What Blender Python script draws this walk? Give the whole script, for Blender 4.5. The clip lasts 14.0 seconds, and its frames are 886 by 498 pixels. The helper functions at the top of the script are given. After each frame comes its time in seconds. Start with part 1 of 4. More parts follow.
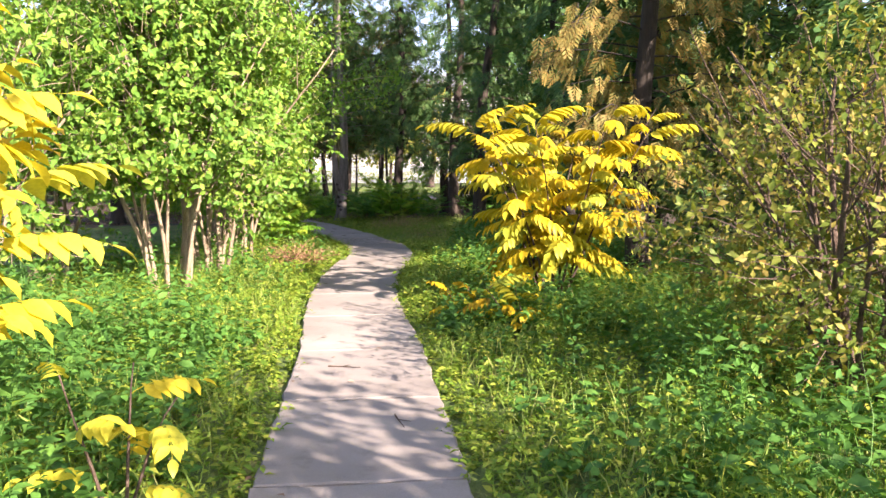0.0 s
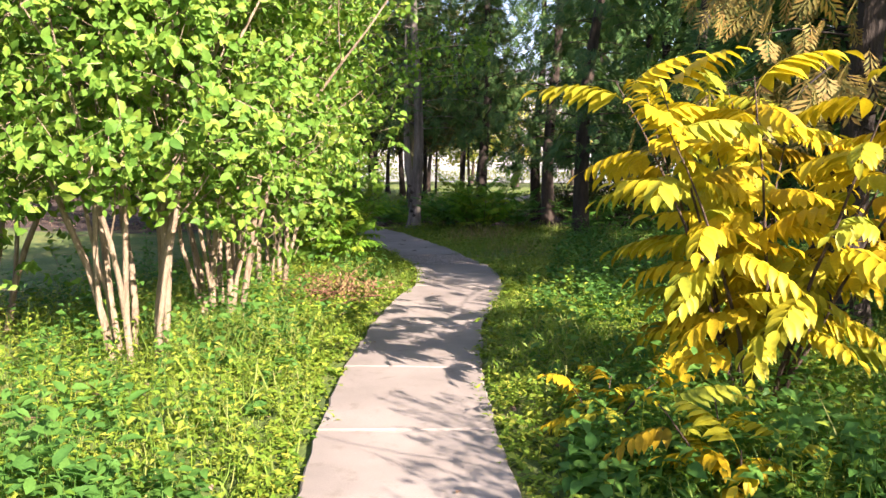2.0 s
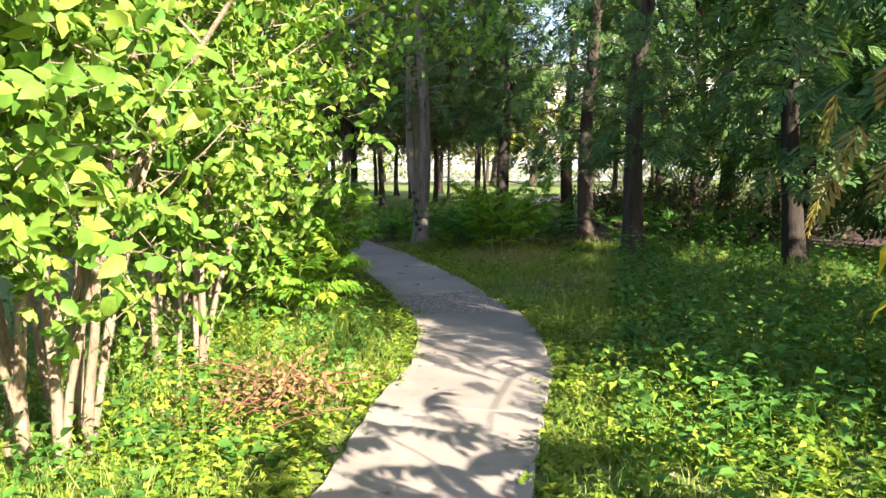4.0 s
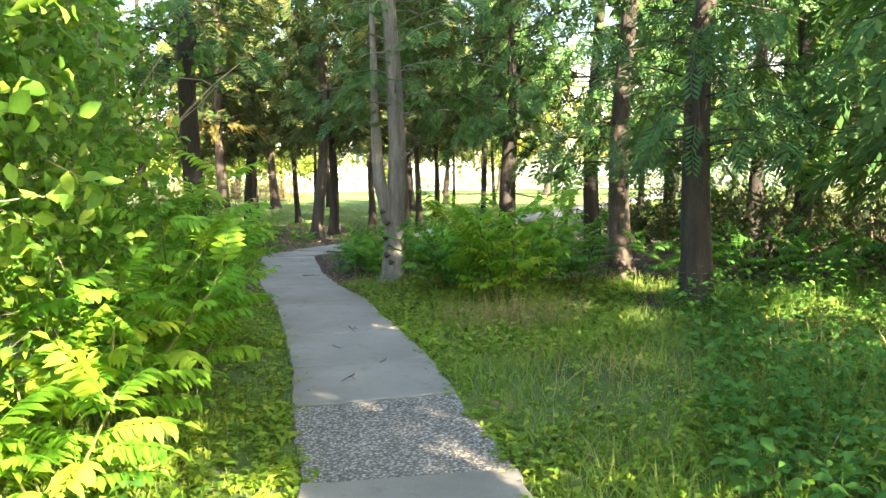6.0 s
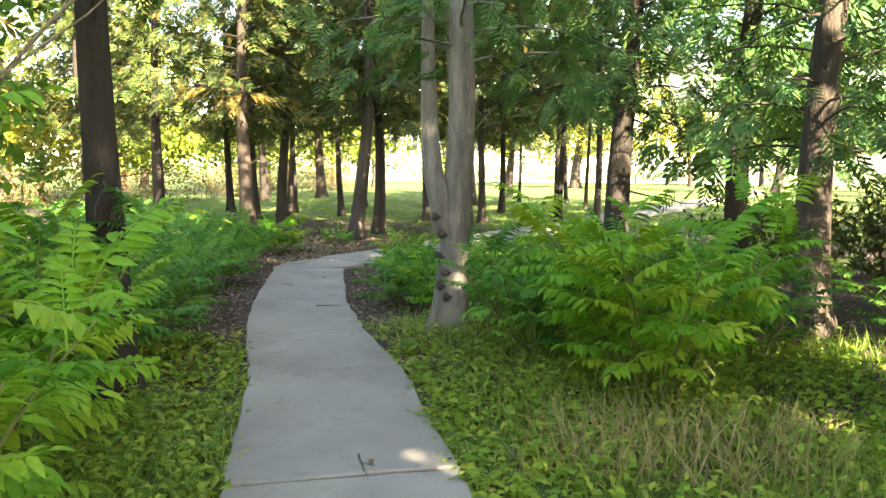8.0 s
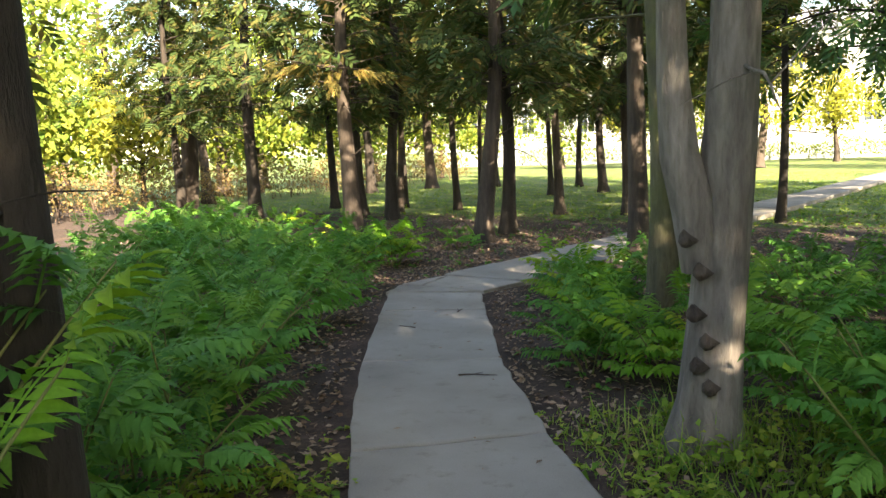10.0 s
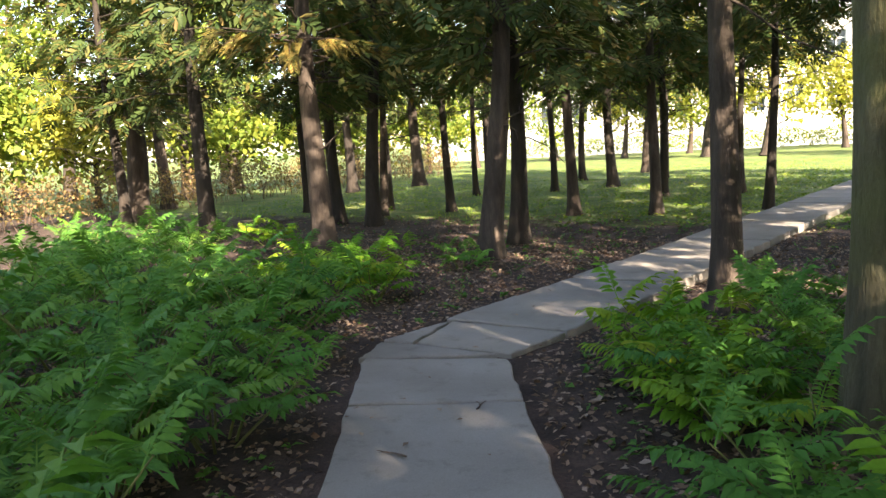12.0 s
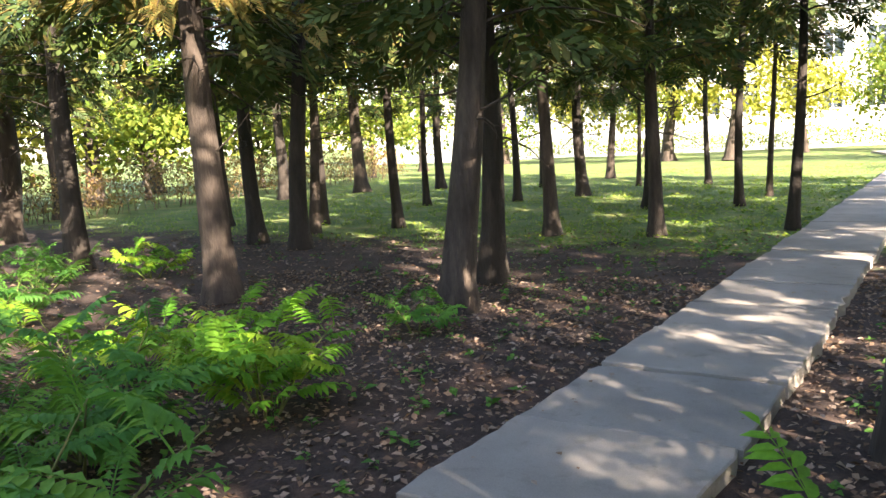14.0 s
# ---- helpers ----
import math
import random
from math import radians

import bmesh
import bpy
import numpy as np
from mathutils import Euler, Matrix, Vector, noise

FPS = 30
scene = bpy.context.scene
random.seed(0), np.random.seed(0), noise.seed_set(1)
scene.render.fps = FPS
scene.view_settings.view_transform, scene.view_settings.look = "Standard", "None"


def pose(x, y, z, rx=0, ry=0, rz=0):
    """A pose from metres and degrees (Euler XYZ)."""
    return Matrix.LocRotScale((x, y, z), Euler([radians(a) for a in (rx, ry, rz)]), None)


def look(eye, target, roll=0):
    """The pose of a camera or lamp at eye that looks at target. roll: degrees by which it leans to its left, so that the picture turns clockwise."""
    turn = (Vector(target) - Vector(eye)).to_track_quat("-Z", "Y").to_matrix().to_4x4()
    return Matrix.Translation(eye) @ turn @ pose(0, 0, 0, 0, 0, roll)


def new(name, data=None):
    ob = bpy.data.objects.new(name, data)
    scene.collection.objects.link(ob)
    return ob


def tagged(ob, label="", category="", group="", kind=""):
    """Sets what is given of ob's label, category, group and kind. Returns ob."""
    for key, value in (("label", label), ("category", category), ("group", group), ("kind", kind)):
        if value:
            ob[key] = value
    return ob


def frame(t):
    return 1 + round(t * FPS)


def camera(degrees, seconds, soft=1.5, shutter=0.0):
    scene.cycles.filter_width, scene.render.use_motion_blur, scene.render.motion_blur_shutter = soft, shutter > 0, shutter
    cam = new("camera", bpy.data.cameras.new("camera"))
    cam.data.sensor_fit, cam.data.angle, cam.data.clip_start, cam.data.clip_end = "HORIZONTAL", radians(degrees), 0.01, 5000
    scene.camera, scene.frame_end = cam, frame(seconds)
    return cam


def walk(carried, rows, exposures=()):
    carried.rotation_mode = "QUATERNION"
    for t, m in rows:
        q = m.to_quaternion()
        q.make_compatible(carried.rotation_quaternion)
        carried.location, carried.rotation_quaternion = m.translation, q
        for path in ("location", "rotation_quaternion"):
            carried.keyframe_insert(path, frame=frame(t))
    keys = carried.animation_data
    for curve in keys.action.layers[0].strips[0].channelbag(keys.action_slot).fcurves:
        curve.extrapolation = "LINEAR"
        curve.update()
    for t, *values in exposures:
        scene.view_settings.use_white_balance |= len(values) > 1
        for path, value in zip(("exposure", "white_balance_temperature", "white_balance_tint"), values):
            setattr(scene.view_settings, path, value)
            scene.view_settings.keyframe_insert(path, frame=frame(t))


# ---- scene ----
cam = camera(58.1, 14.0)
PATH = [
    (0, (1.772, 0.675, 1.445), (1.595, 2.657, 1.245), -0.0),
    (0.5, (1.707, 1.542, 1.467), (1.361, 3.501, 1.265), 0.2),
    (1, (1.588, 2.414, 1.447), (1.136, 4.352, 1.24), 0.7),
    (1.5, (1.419, 3.282, 1.462), (0.966, 5.219, 1.258), 0.5),
    (2, (1.211, 4.185, 1.451), (0.834, 6.139, 1.247), 0.3),
    (2.5, (1.036, 5.072, 1.477), (0.66, 7.026, 1.274), -0.1),
    (3, (0.912, 5.816, 1.522), (0.51, 7.765, 1.321), 0.2),
    (3.2, (0.83, 6.19, 1.511), (0.433, 8.14, 1.311), -0.2),
    (4.25, (0.5, 8.4, 1.52), (0.08, 10.34, 1.31), -0.7),
    (5.3, (0.598, 10.601, 1.533), (0.141, 12.537, 1.32), -1.2),
    (5.5, (0.461, 11.03, 1.521), (0.007, 12.966, 1.308), -1.2),
    (6, (0.136, 12.075, 1.519), (-0.315, 14.015, 1.331), -1.1),
    (6.5, (-0.129, 13.117, 1.486), (-0.573, 15.058, 1.301), -0.7),
    (7, (-0.445, 14.114, 1.459), (-0.89, 16.055, 1.278), -0.4),
    (7.5, (-0.754, 15.074, 1.460), (-1.225, 17.008, 1.260), -0.4),
    (8, (-1.055, 16.003, 1.461), (-1.641, 17.904, 1.251), 0.2),
    (8.5, (-1.424, 16.914, 1.490), (-2.206, 18.743, 1.278), 0.3),
    (8.7, (-1.584, 17.218, 1.515), (-2.402, 19.030, 1.294), 0.3),
    (10.8, (-3.237, 19.758, 1.437), (-4.053, 21.566, 1.179), -2.7),
    (11, (-3.372, 20.054, 1.440), (-4.185, 21.862, 1.178), -2.7),
    (11.5, (-3.712, 20.748, 1.441), (-4.524, 22.559, 1.190), -3.0),
    (12, (-3.997, 21.488, 1.409), (-4.800, 23.302, 1.152), -3.2),
    (12.5, (-4.273, 22.260, 1.402), (-5.049, 24.085, 1.143), -3.0),
    (13, (-4.615, 22.944, 1.402), (-5.309, 24.802, 1.145), -2.3),
    (13.5, (-5.008, 23.730, 1.378), (-5.697, 25.591, 1.126), -2.6),
    (14, (-5.293, 24.468, 1.413), (-5.968, 26.332, 1.153), -2.7),
]
walk(cam, [(t, look(e, a, r)) for t, e, a, r in PATH],
     exposures=[(0, 2.15, 6800, 29), (1.5, 2.1, 6800, 29), (3.0, 1.8, 6800, 27), (5.3, 3.45, 7200, 7), (7.5, 3.75, 8000, 9), (8.7, 3.85, 8100, 8), (11, 2.55, 7600, 16), (12.0, 2.8, 7400, 17), (13.0, 2.95, 7200, 18), (14, 3.05, 7000, 18)])

# ---------------------------------------------------------------- light
SUN_TO = Vector((0.77, -0.64, 0.0)).normalized()
SUN_EL = radians(29)
world = bpy.data.worlds.new("world")
scene.world = world
world.use_nodes = True
wn = world.node_tree
sky = wn.nodes.new("ShaderNodeTexSky")
sky.sky_type, sky.sun_disc = "NISHITA", False
sky.sun_elevation = SUN_EL
sky.sun_rotation = math.atan2(SUN_TO.x, SUN_TO.y)
wn.links.new(sky.outputs[0], wn.nodes["Background"].inputs[0])
wn.nodes["Background"].inputs[1].default_value = 0.09
sun_data = bpy.data.lights.new("sun", "SUN")
sun_data.energy, sun_data.angle, sun_data.color = 5.0, radians(0.5), (1.0, 0.91, 0.76)
sun = new("sun", sun_data)
sun_from = Vector((SUN_TO.x * math.cos(SUN_EL), SUN_TO.y * math.cos(SUN_EL), math.sin(SUN_EL)))
sun.matrix_world = look(sun_from * 60, (0, 0, 0))


# ---------------------------------------------------------------- materials
def material(name):
    m = bpy.data.materials.new(name)
    m.use_nodes = True
    nt = m.node_tree
    return m, nt, nt.nodes["Principled BSDF"], nt.nodes["Material Output"]


def node(nt, kind, **inputs):
    n = nt.nodes.new(kind)
    for k, v in inputs.items():
        n.inputs[k.replace("_", " ")].default_value = v
    return n


def ramp(nt, source, stops):
    r = nt.nodes.new("ShaderNodeValToRGB")
    el = r.color_ramp.elements
    while len(el) < len(stops):
        el.new(0.5)
    for e, (p, c) in zip(el, stops):
        e.position, e.color = p, (*c, 1)
    nt.links.new(source, r.inputs[0])
    return r.outputs[0]


def mixed(nt, fac, a, b, blend="MIX"):
    m = nt.nodes.new("ShaderNodeMix")
    m.data_type, m.blend_type = "RGBA", blend
    for sock, v in ((m.inputs[0], fac), (m.inputs[6], a), (m.inputs[7], b)):
        if isinstance(v, (int, float)):
            sock.default_value = v
        elif isinstance(v, tuple):
            sock.default_value = (*v, 1)
        else:
            nt.links.new(v, sock)
    return m.outputs[2]


def bumped(nt, bsdf, height, strength, dist=0.01):
    b = node(nt, "ShaderNodeBump", Strength=strength, Distance=dist)
    nt.links.new(height, b.inputs["Height"])
    nt.links.new(b.outputs[0], bsdf.inputs["Normal"])


def place(nt, scale=(1, 1, 1), local=False):
    mp = nt.nodes.new("ShaderNodeMapping")
    mp.inputs["Scale"].default_value = scale
    if local:
        nt.links.new(nt.nodes.new("ShaderNodeTexCoord").outputs["Object"], mp.inputs[0])
    else:
        nt.links.new(nt.nodes.new("ShaderNodeNewGeometry").outputs["Position"], mp.inputs[0])
    return mp.outputs[0]


def noise_of(nt, coord, scale, detail=4.0, rough=0.55):
    n = node(nt, "ShaderNodeTexNoise", Scale=scale, Detail=detail, Roughness=rough)
    nt.links.new(coord, n.inputs["Vector"])
    return n.outputs["Fac"]


def leaf_material(name, colours, through_light=0.4, rough=0.5, by_object=False):
    m, nt, b, out = material(name)
    geo = nt.nodes.new("ShaderNodeNewGeometry")
    rnd = nt.nodes.new("ShaderNodeObjectInfo").outputs["Random"] if by_object else geo.outputs["Random Per Island"]
    n = len(colours)
    col = ramp(nt, rnd, [(i / max(1, n - 1), c) for i, c in enumerate(colours)])
    patch = noise_of(nt, place(nt), 2.2, 3)
    col = mixed(nt, ramp(nt, patch, [(0.38, (0, 0, 0)), (0.66, (0.5, 0.5, 0.5))]), col, colours[n // 2])
    fine = noise_of(nt, place(nt), 70, 2)
    col = mixed(nt, 0.35, col, ramp(nt, fine, [(0.3, (0.45, 0.45, 0.45)), (0.7, (1, 1, 1))]), "MULTIPLY")
    nt.links.new(col, b.inputs["Base Color"])
    b.inputs["Roughness"].default_value = rough
    b.inputs["Specular IOR Level"].default_value = 0.2
    tr = nt.nodes.new("ShaderNodeBsdfTranslucent")
    warm = mixed(nt, 1.0, col, (1.0, 1.0, 0.55), "MULTIPLY")
    nt.links.new(warm, tr.inputs[0])
    mx = nt.nodes.new("ShaderNodeMixShader")
    mx.inputs[0].default_value = through_light
    nt.links.new(b.outputs[0], mx.inputs[1])
    nt.links.new(tr.outputs[0], mx.inputs[2])
    nt.links.new(mx.outputs[0], out.inputs[0])
    return m


def bark_material(name, dark, light, scale=9.0, moss=None):
    m, nt, b, out = material(name)
    co = place(nt, (1, 1, 0.16), local=True)
    big = noise_of(nt, co, scale, 5, 0.6)
    fine = noise_of(nt, place(nt, (1, 1, 0.25), local=True), scale * 6, 4, 0.6)
    col = ramp(nt, big, [(0.3, dark), (0.68, light)])
    col = mixed(nt, 0.5, col, ramp(nt, fine, [(0.3, (0.35, 0.33, 0.3)), (0.7, (1, 1, 1))]), "MULTIPLY")
    if moss:
        col = mixed(nt, ramp(nt, noise_of(nt, place(nt, local=True), 2.0), [(0.45, (0, 0, 0)), (0.65, (0.8, 0.8, 0.8))]), col, moss)
    nt.links.new(col, b.inputs["Base Color"])
    b.inputs["Roughness"].default_value = 0.9
    h = nt.nodes.new("ShaderNodeMath")
    h.operation = "ADD"
    nt.links.new(big, h.inputs[0])
    nt.links.new(fine, h.inputs[1])
    bumped(nt, b, h.outputs[0], 0.9, 0.02)
    return m


def concrete_material():
    m, nt, b, out = material("concrete")
    geo = place(nt)
    base = ramp(nt, noise_of(nt, geo, 1.1, 6), [(0.3, (0.215, 0.196, 0.175)), (0.7, (0.345, 0.316, 0.284))])
    grain = noise_of(nt, geo, 140, 3, 0.7)
    col = mixed(nt, 0.5, base, ramp(nt, grain, [(0.3, (0.62, 0.6, 0.58)), (0.65, (1, 1, 1))]), "MULTIPLY")
    spots = noise_of(nt, geo, 6, 5, 0.7)
    col = mixed(nt, ramp(nt, spots, [(0.55, (0, 0, 0)), (0.72, (0.6, 0.6, 0.6))]), col, (0.15, 0.13, 0.105))
    tone = ramp(nt, nt.nodes.new("ShaderNodeObjectInfo").outputs["Random"], [(0, (0.93, 0.93, 0.93)), (1, (1.03, 1.03, 1.02))])
    col = mixed(nt, 1.0, col, tone, "MULTIPLY")
    nt.links.new(col, b.inputs["Base Color"])
    b.inputs["Roughness"].default_value = 0.88
    bumped(nt, b, mixed(nt, 0.5, grain, spots), 0.35, 0.006)
    return m


def aggregate_material():
    m, nt, b, out = material("exposed_aggregate")
    geo = place(nt)
    v = node(nt, "ShaderNodeTexVoronoi", Scale=48)
    nt.links.new(geo, v.inputs["Vector"])
    col = ramp(nt, v.outputs["Color"], [(0, (0.2, 0.17, 0.15)), (0.5, (0.42, 0.38, 0.35)), (1, (0.62, 0.58, 0.55))])
    edge = ramp(nt, v.outputs["Distance"], [(0.25, (1, 1, 1)), (0.6, (0.35, 0.33, 0.3))])
    col = mixed(nt, 1.0, col, edge, "MULTIPLY")
    nt.links.new(col, b.inputs["Base Color"])
    b.inputs["Roughness"].default_value = 0.8
    inv = ramp(nt, v.outputs["Distance"], [(0.0, (1, 1, 1)), (0.6, (0, 0, 0))])
    bumped(nt, b, inv, 0.9, 0.012)
    return m


def ground_material():
    m, nt, b, out = material("woodland_soil_and_lawn")
    geo = place(nt)
    soil = ramp(nt, noise_of(nt, geo, 3.0, 6, 0.65), [(0.3, (0.022, 0.014, 0.011)), (0.55, (0.06, 0.038, 0.03)), (0.75, (0.12, 0.083, 0.066))])
    bits = noise_of(nt, geo, 45, 4, 0.7)
    soil = mixed(nt, 0.7, soil, ramp(nt, bits, [(0.35, (0.4, 0.36, 0.33)), (0.68, (1.35, 1.25, 1.15))]), "MULTIPLY")
    grass = ramp(nt, noise_of(nt, geo, 1.3, 5), [(0.3, (0.055, 0.105, 0.02)), (0.5, (0.10, 0.16, 0.03)), (0.7, (0.19, 0.20, 0.055))])
    blades = noise_of(nt, place(nt, (1, 0.5, 1)), 60, 4, 0.7)
    grass = mixed(nt, 0.6, grass, ramp(nt, blades, [(0.35, (0.45, 0.45, 0.4)), (0.65, (1.25, 1.25, 1.1))]), "MULTIPLY")
    at = nt.nodes.new("ShaderNodeAttribute")
    at.attribute_name = "lawn"
    add = nt.nodes.new("ShaderNodeMath")
    add.operation = "ADD"
    nt.links.new(at.outputs["Fac"], add.inputs[0])
    nt.links.new(noise_of(nt, geo, 1.7, 5, 0.7), add.inputs[1])
    mask = ramp(nt, add.outputs[0], [(0.82, (0, 0, 0)), (1.05, (1, 1, 1))])
    col = mixed(nt, mask, soil, grass)
    nt.links.new(col, b.inputs["Base Color"])
    b.inputs["Roughness"].default_value = 0.95
    bumped(nt, b, mixed(nt, 0.5, bits, blades), 0.8, 0.03)
    return m


def plain_material(name, c1, c2, scale=8.0, rough=0.8, bump=0.2):
    m, nt, b, out = material(name)
    f = noise_of(nt, place(nt), scale, 5, 0.6)
    nt.links.new(ramp(nt, f, [(0.3, c1), (0.7, c2)]), b.inputs["Base Color"])
    b.inputs["Roughness"].default_value = rough
    bumped(nt, b, f, bump, 0.01)
    return m


CONCRETE = concrete_material()
AGGREGATE = aggregate_material()
GROUND = ground_material()
BARK_DARK = bark_material("dark_bark", (0.012, 0.009, 0.007), (0.042, 0.032, 0.024))
BARK_BROWN = bark_material("brown_bark", (0.024, 0.017, 0.013), (0.09, 0.068, 0.052))
BARK_GREY = bark_material("weathered_grey_bark", (0.085, 0.073, 0.063), (0.30, 0.27, 0.24), 7.0)
BARK_MOSS = bark_material("mossy_bark", (0.05, 0.045, 0.025), (0.15, 0.135, 0.08), 8.0, (0.10, 0.11, 0.035))
STEM = bark_material("shrub_stem_bark", (0.22, 0.165, 0.11), (0.46, 0.37, 0.26), 22.0)
TWIG_DARK = bark_material("dark_twig_bark", (0.06, 0.04, 0.03), (0.16, 0.11, 0.08), 22.0)
STALK = plain_material("green_stalk", (0.10, 0.13, 0.03), (0.17, 0.17, 0.05), 20)
LEAF_LILAC = leaf_material("lilac_leaf", [(0.065, 0.18, 0.028), (0.115, 0.27, 0.038), (0.18, 0.34, 0.05), (0.30, 0.41, 0.06)], 0.35)
LEAF_WALNUT = leaf_material("yellow_compound_leaf", [(0.30, 0.20, 0.012), (0.55, 0.38, 0.014), (0.62, 0.48, 0.02), (0.60, 0.50, 0.03), (0.36, 0.40, 0.04), (0.22, 0.30, 0.035)], 0.35, 0.45, True)
LEAF_BRIGHT = leaf_material("overhanging_yellow_leaf", [(0.66, 0.47, 0.015), (0.7, 0.6, 0.05), (0.62, 0.64, 0.08)], 0.45, 0.45, True)
LEAF_FROND = leaf_material("green_compound_leaf", [(0.055, 0.20, 0.045), (0.085, 0.26, 0.05), (0.13, 0.32, 0.055), (0.20, 0.37, 0.055)], 0.4, 0.55, True)
LEAF_FROND_LIGHT = leaf_material("yellow_green_compound_leaf", [(0.10, 0.30, 0.03), (0.15, 0.37, 0.035), (0.22, 0.43, 0.04), (0.36, 0.46, 0.045)], 0.4, 0.55, True)
LEAF_HERB = leaf_material("herb_leaf", [(0.07, 0.18, 0.02), (0.15, 0.28, 0.03), (0.25, 0.37, 0.045), (0.42, 0.44, 0.07)], 0.35)
LEAF_HERB_DARK = leaf_material("nettle_leaf", [(0.06, 0.18, 0.04), (0.09, 0.24, 0.045), (0.14, 0.31, 0.06)], 0.4)
LEAF_SPARSE = leaf_material("small_shrub_leaf", [(0.08, 0.15, 0.025), (0.15, 0.22, 0.035), (0.26, 0.28, 0.05), (0.32, 0.22, 0.06)], 0.35)
THUJA = leaf_material("thuja_spray", [(0.035, 0.10, 0.035), (0.06, 0.155, 0.05), (0.09, 0.19, 0.055), (0.16, 0.21, 0.06)], 0.28, 0.6)
THUJA_BROWN = leaf_material("browning_thuja_spray", [(0.20, 0.12, 0.035), (0.30, 0.21, 0.06), (0.24, 0.21, 0.06), (0.14, 0.16, 0.045)], 0.25, 0.6)
CONIFER_DARK = leaf_material("dark_conifer_spray", [(0.028, 0.055, 0.018), (0.045, 0.085, 0.025), (0.08, 0.11, 0.03), (0.17, 0.115, 0.04)], 0.25, 0.6)
CROWN_GREEN = leaf_material("park_tree_leaf", [(0.07, 0.14, 0.025), (0.13, 0.21, 0.035), (0.22, 0.28, 0.05), (0.34, 0.34, 0.06)], 0.4)
CROWN_YELLOW = leaf_material("autumn_tree_leaf", [(0.24, 0.28, 0.05), (0.34, 0.35, 0.06), (0.44, 0.40, 0.07)], 0.4)
HEDGE_BROWN = leaf_material("brown_hedge_leaf", [(0.16, 0.09, 0.045), (0.24, 0.15, 0.07), (0.30, 0.22, 0.10), (0.16, 0.2, 0.07)], 0.3)
GRASS = leaf_material("grass_blade", [(0.12, 0.25, 0.045), (0.19, 0.34, 0.06), (0.28, 0.40, 0.085), (0.42, 0.41, 0.15)], 0.4)
DRY_GRASS = leaf_material("dry_grass_blade", [(0.36, 0.28, 0.13), (0.46, 0.37, 0.19), (0.30, 0.26, 0.11)], 0.3)
LITTER = leaf_material("fallen_leaf", [(0.10, 0.055, 0.032), (0.19, 0.12, 0.075), (0.30, 0.21, 0.15), (0.38, 0.30, 0.24)], 0.1, 0.75)
DEAD_TWIG = plain_material("reddish_dead_twig", (0.10, 0.035, 0.025), (0.22, 0.09, 0.06), 20)
PLASTER = plain_material("white_plaster", (0.44, 0.45, 0.45), (0.52, 0.53, 0.52), 0.8, 0.85, 0.1)
PLINTH = plain_material("grey_plinth_render", (0.30, 0.33, 0.35), (0.38, 0.41, 0.42), 1.5, 0.85, 0.1)
FRAME_WHITE = plain_material("white_window_frame", (0.72, 0.72, 0.72), (0.8, 0.8, 0.8), 3, 0.5, 0.05)
ROOFING = plain_material("grey_roof_sheet", (0.2, 0.2, 0.21), (0.28, 0.28, 0.29), 2, 0.6, 0.1)
PANE, _nt, _b, _o = material("window_pane")
_b.inputs["Base Color"].default_value = (0.05, 0.065, 0.08, 1)
_b.inputs["Roughness"].default_value = 0.06


# ---------------------------------------------------------------- mesh helpers
rng = np.random.default_rng(7)


def mesh_of(name, verts, tris, mat, smooth=False, slots=None):
    me = bpy.data.meshes.new(name)
    verts = np.ascontiguousarray(verts, dtype=np.float32).reshape(-1, 3)
    tris = np.ascontiguousarray(tris, dtype=np.int32).reshape(-1, 3)
    me.vertices.add(len(verts))
    me.vertices.foreach_set("co", verts.ravel())
    me.loops.add(tris.size)
    me.loops.foreach_set("vertex_index", tris.ravel())
    me.polygons.add(len(tris))
    me.polygons.foreach_set("loop_start", np.arange(0, tris.size, 3, dtype=np.int32))
    me.polygons.foreach_set("loop_total", np.full(len(tris), 3, dtype=np.int32))
    if smooth:
        me.polygons.foreach_set("use_smooth", np.ones(len(tris), dtype=bool))
    me.materials.append(mat)
    me.update(calc_edges=True)
    me.validate()
    return me


def part(name, me, parent, m=None, label=""):
    ob = new(name, me)
    ob.parent = parent
    if m is not None:
        ob.matrix_basis = m
    return tagged(ob, label)


def thing(name, m, label, category, group="", kind=""):
    ob = new(name)
    ob.empty_display_size = 0.1
    ob.matrix_basis = m
    return tagged(ob, label, category, group, kind)


def unit(a):
    return a / np.maximum(np.linalg.norm(a, axis=-1, keepdims=True), 1e-9)


LEAF4 = (np.array([(0, 0, 0), (0.42, 0.5, 0.10), (0.48, 0, 0), (0.42, -0.5, 0.10), (1, 0, -0.16)], float),
         np.array([(0, 2, 1), (0, 3, 2), (1, 2, 4), (2, 3, 4)]))
LEAF8 = (np.array([(0, 0, 0), (0.24, 0.40, 0.07), (0.27, 0, 0), (0.24, -0.40, 0.07), (0.62, 0.44, 0.02), (0.64, 0, -0.05), (0.62, -0.44, 0.02), (1, 0, -0.2)], float),
         np.array([(0, 2, 1), (0, 3, 2), (1, 2, 5), (1, 5, 4), (2, 3, 6), (2, 6, 5), (4, 5, 7), (5, 6, 7)]))
LEAF6 = (np.array([(0, 0, 0), (0.28, 0.46, 0.09), (0.28, -0.46, 0.09), (0.5, 0, 0), (0.64, 0.40, 0.04), (0.64, -0.40, 0.04), (1, 0, -0.16)], float),
         np.array([(0, 3, 1), (0, 2, 3), (1, 3, 4), (3, 2, 5), (4, 3, 6), (3, 5, 6)]))
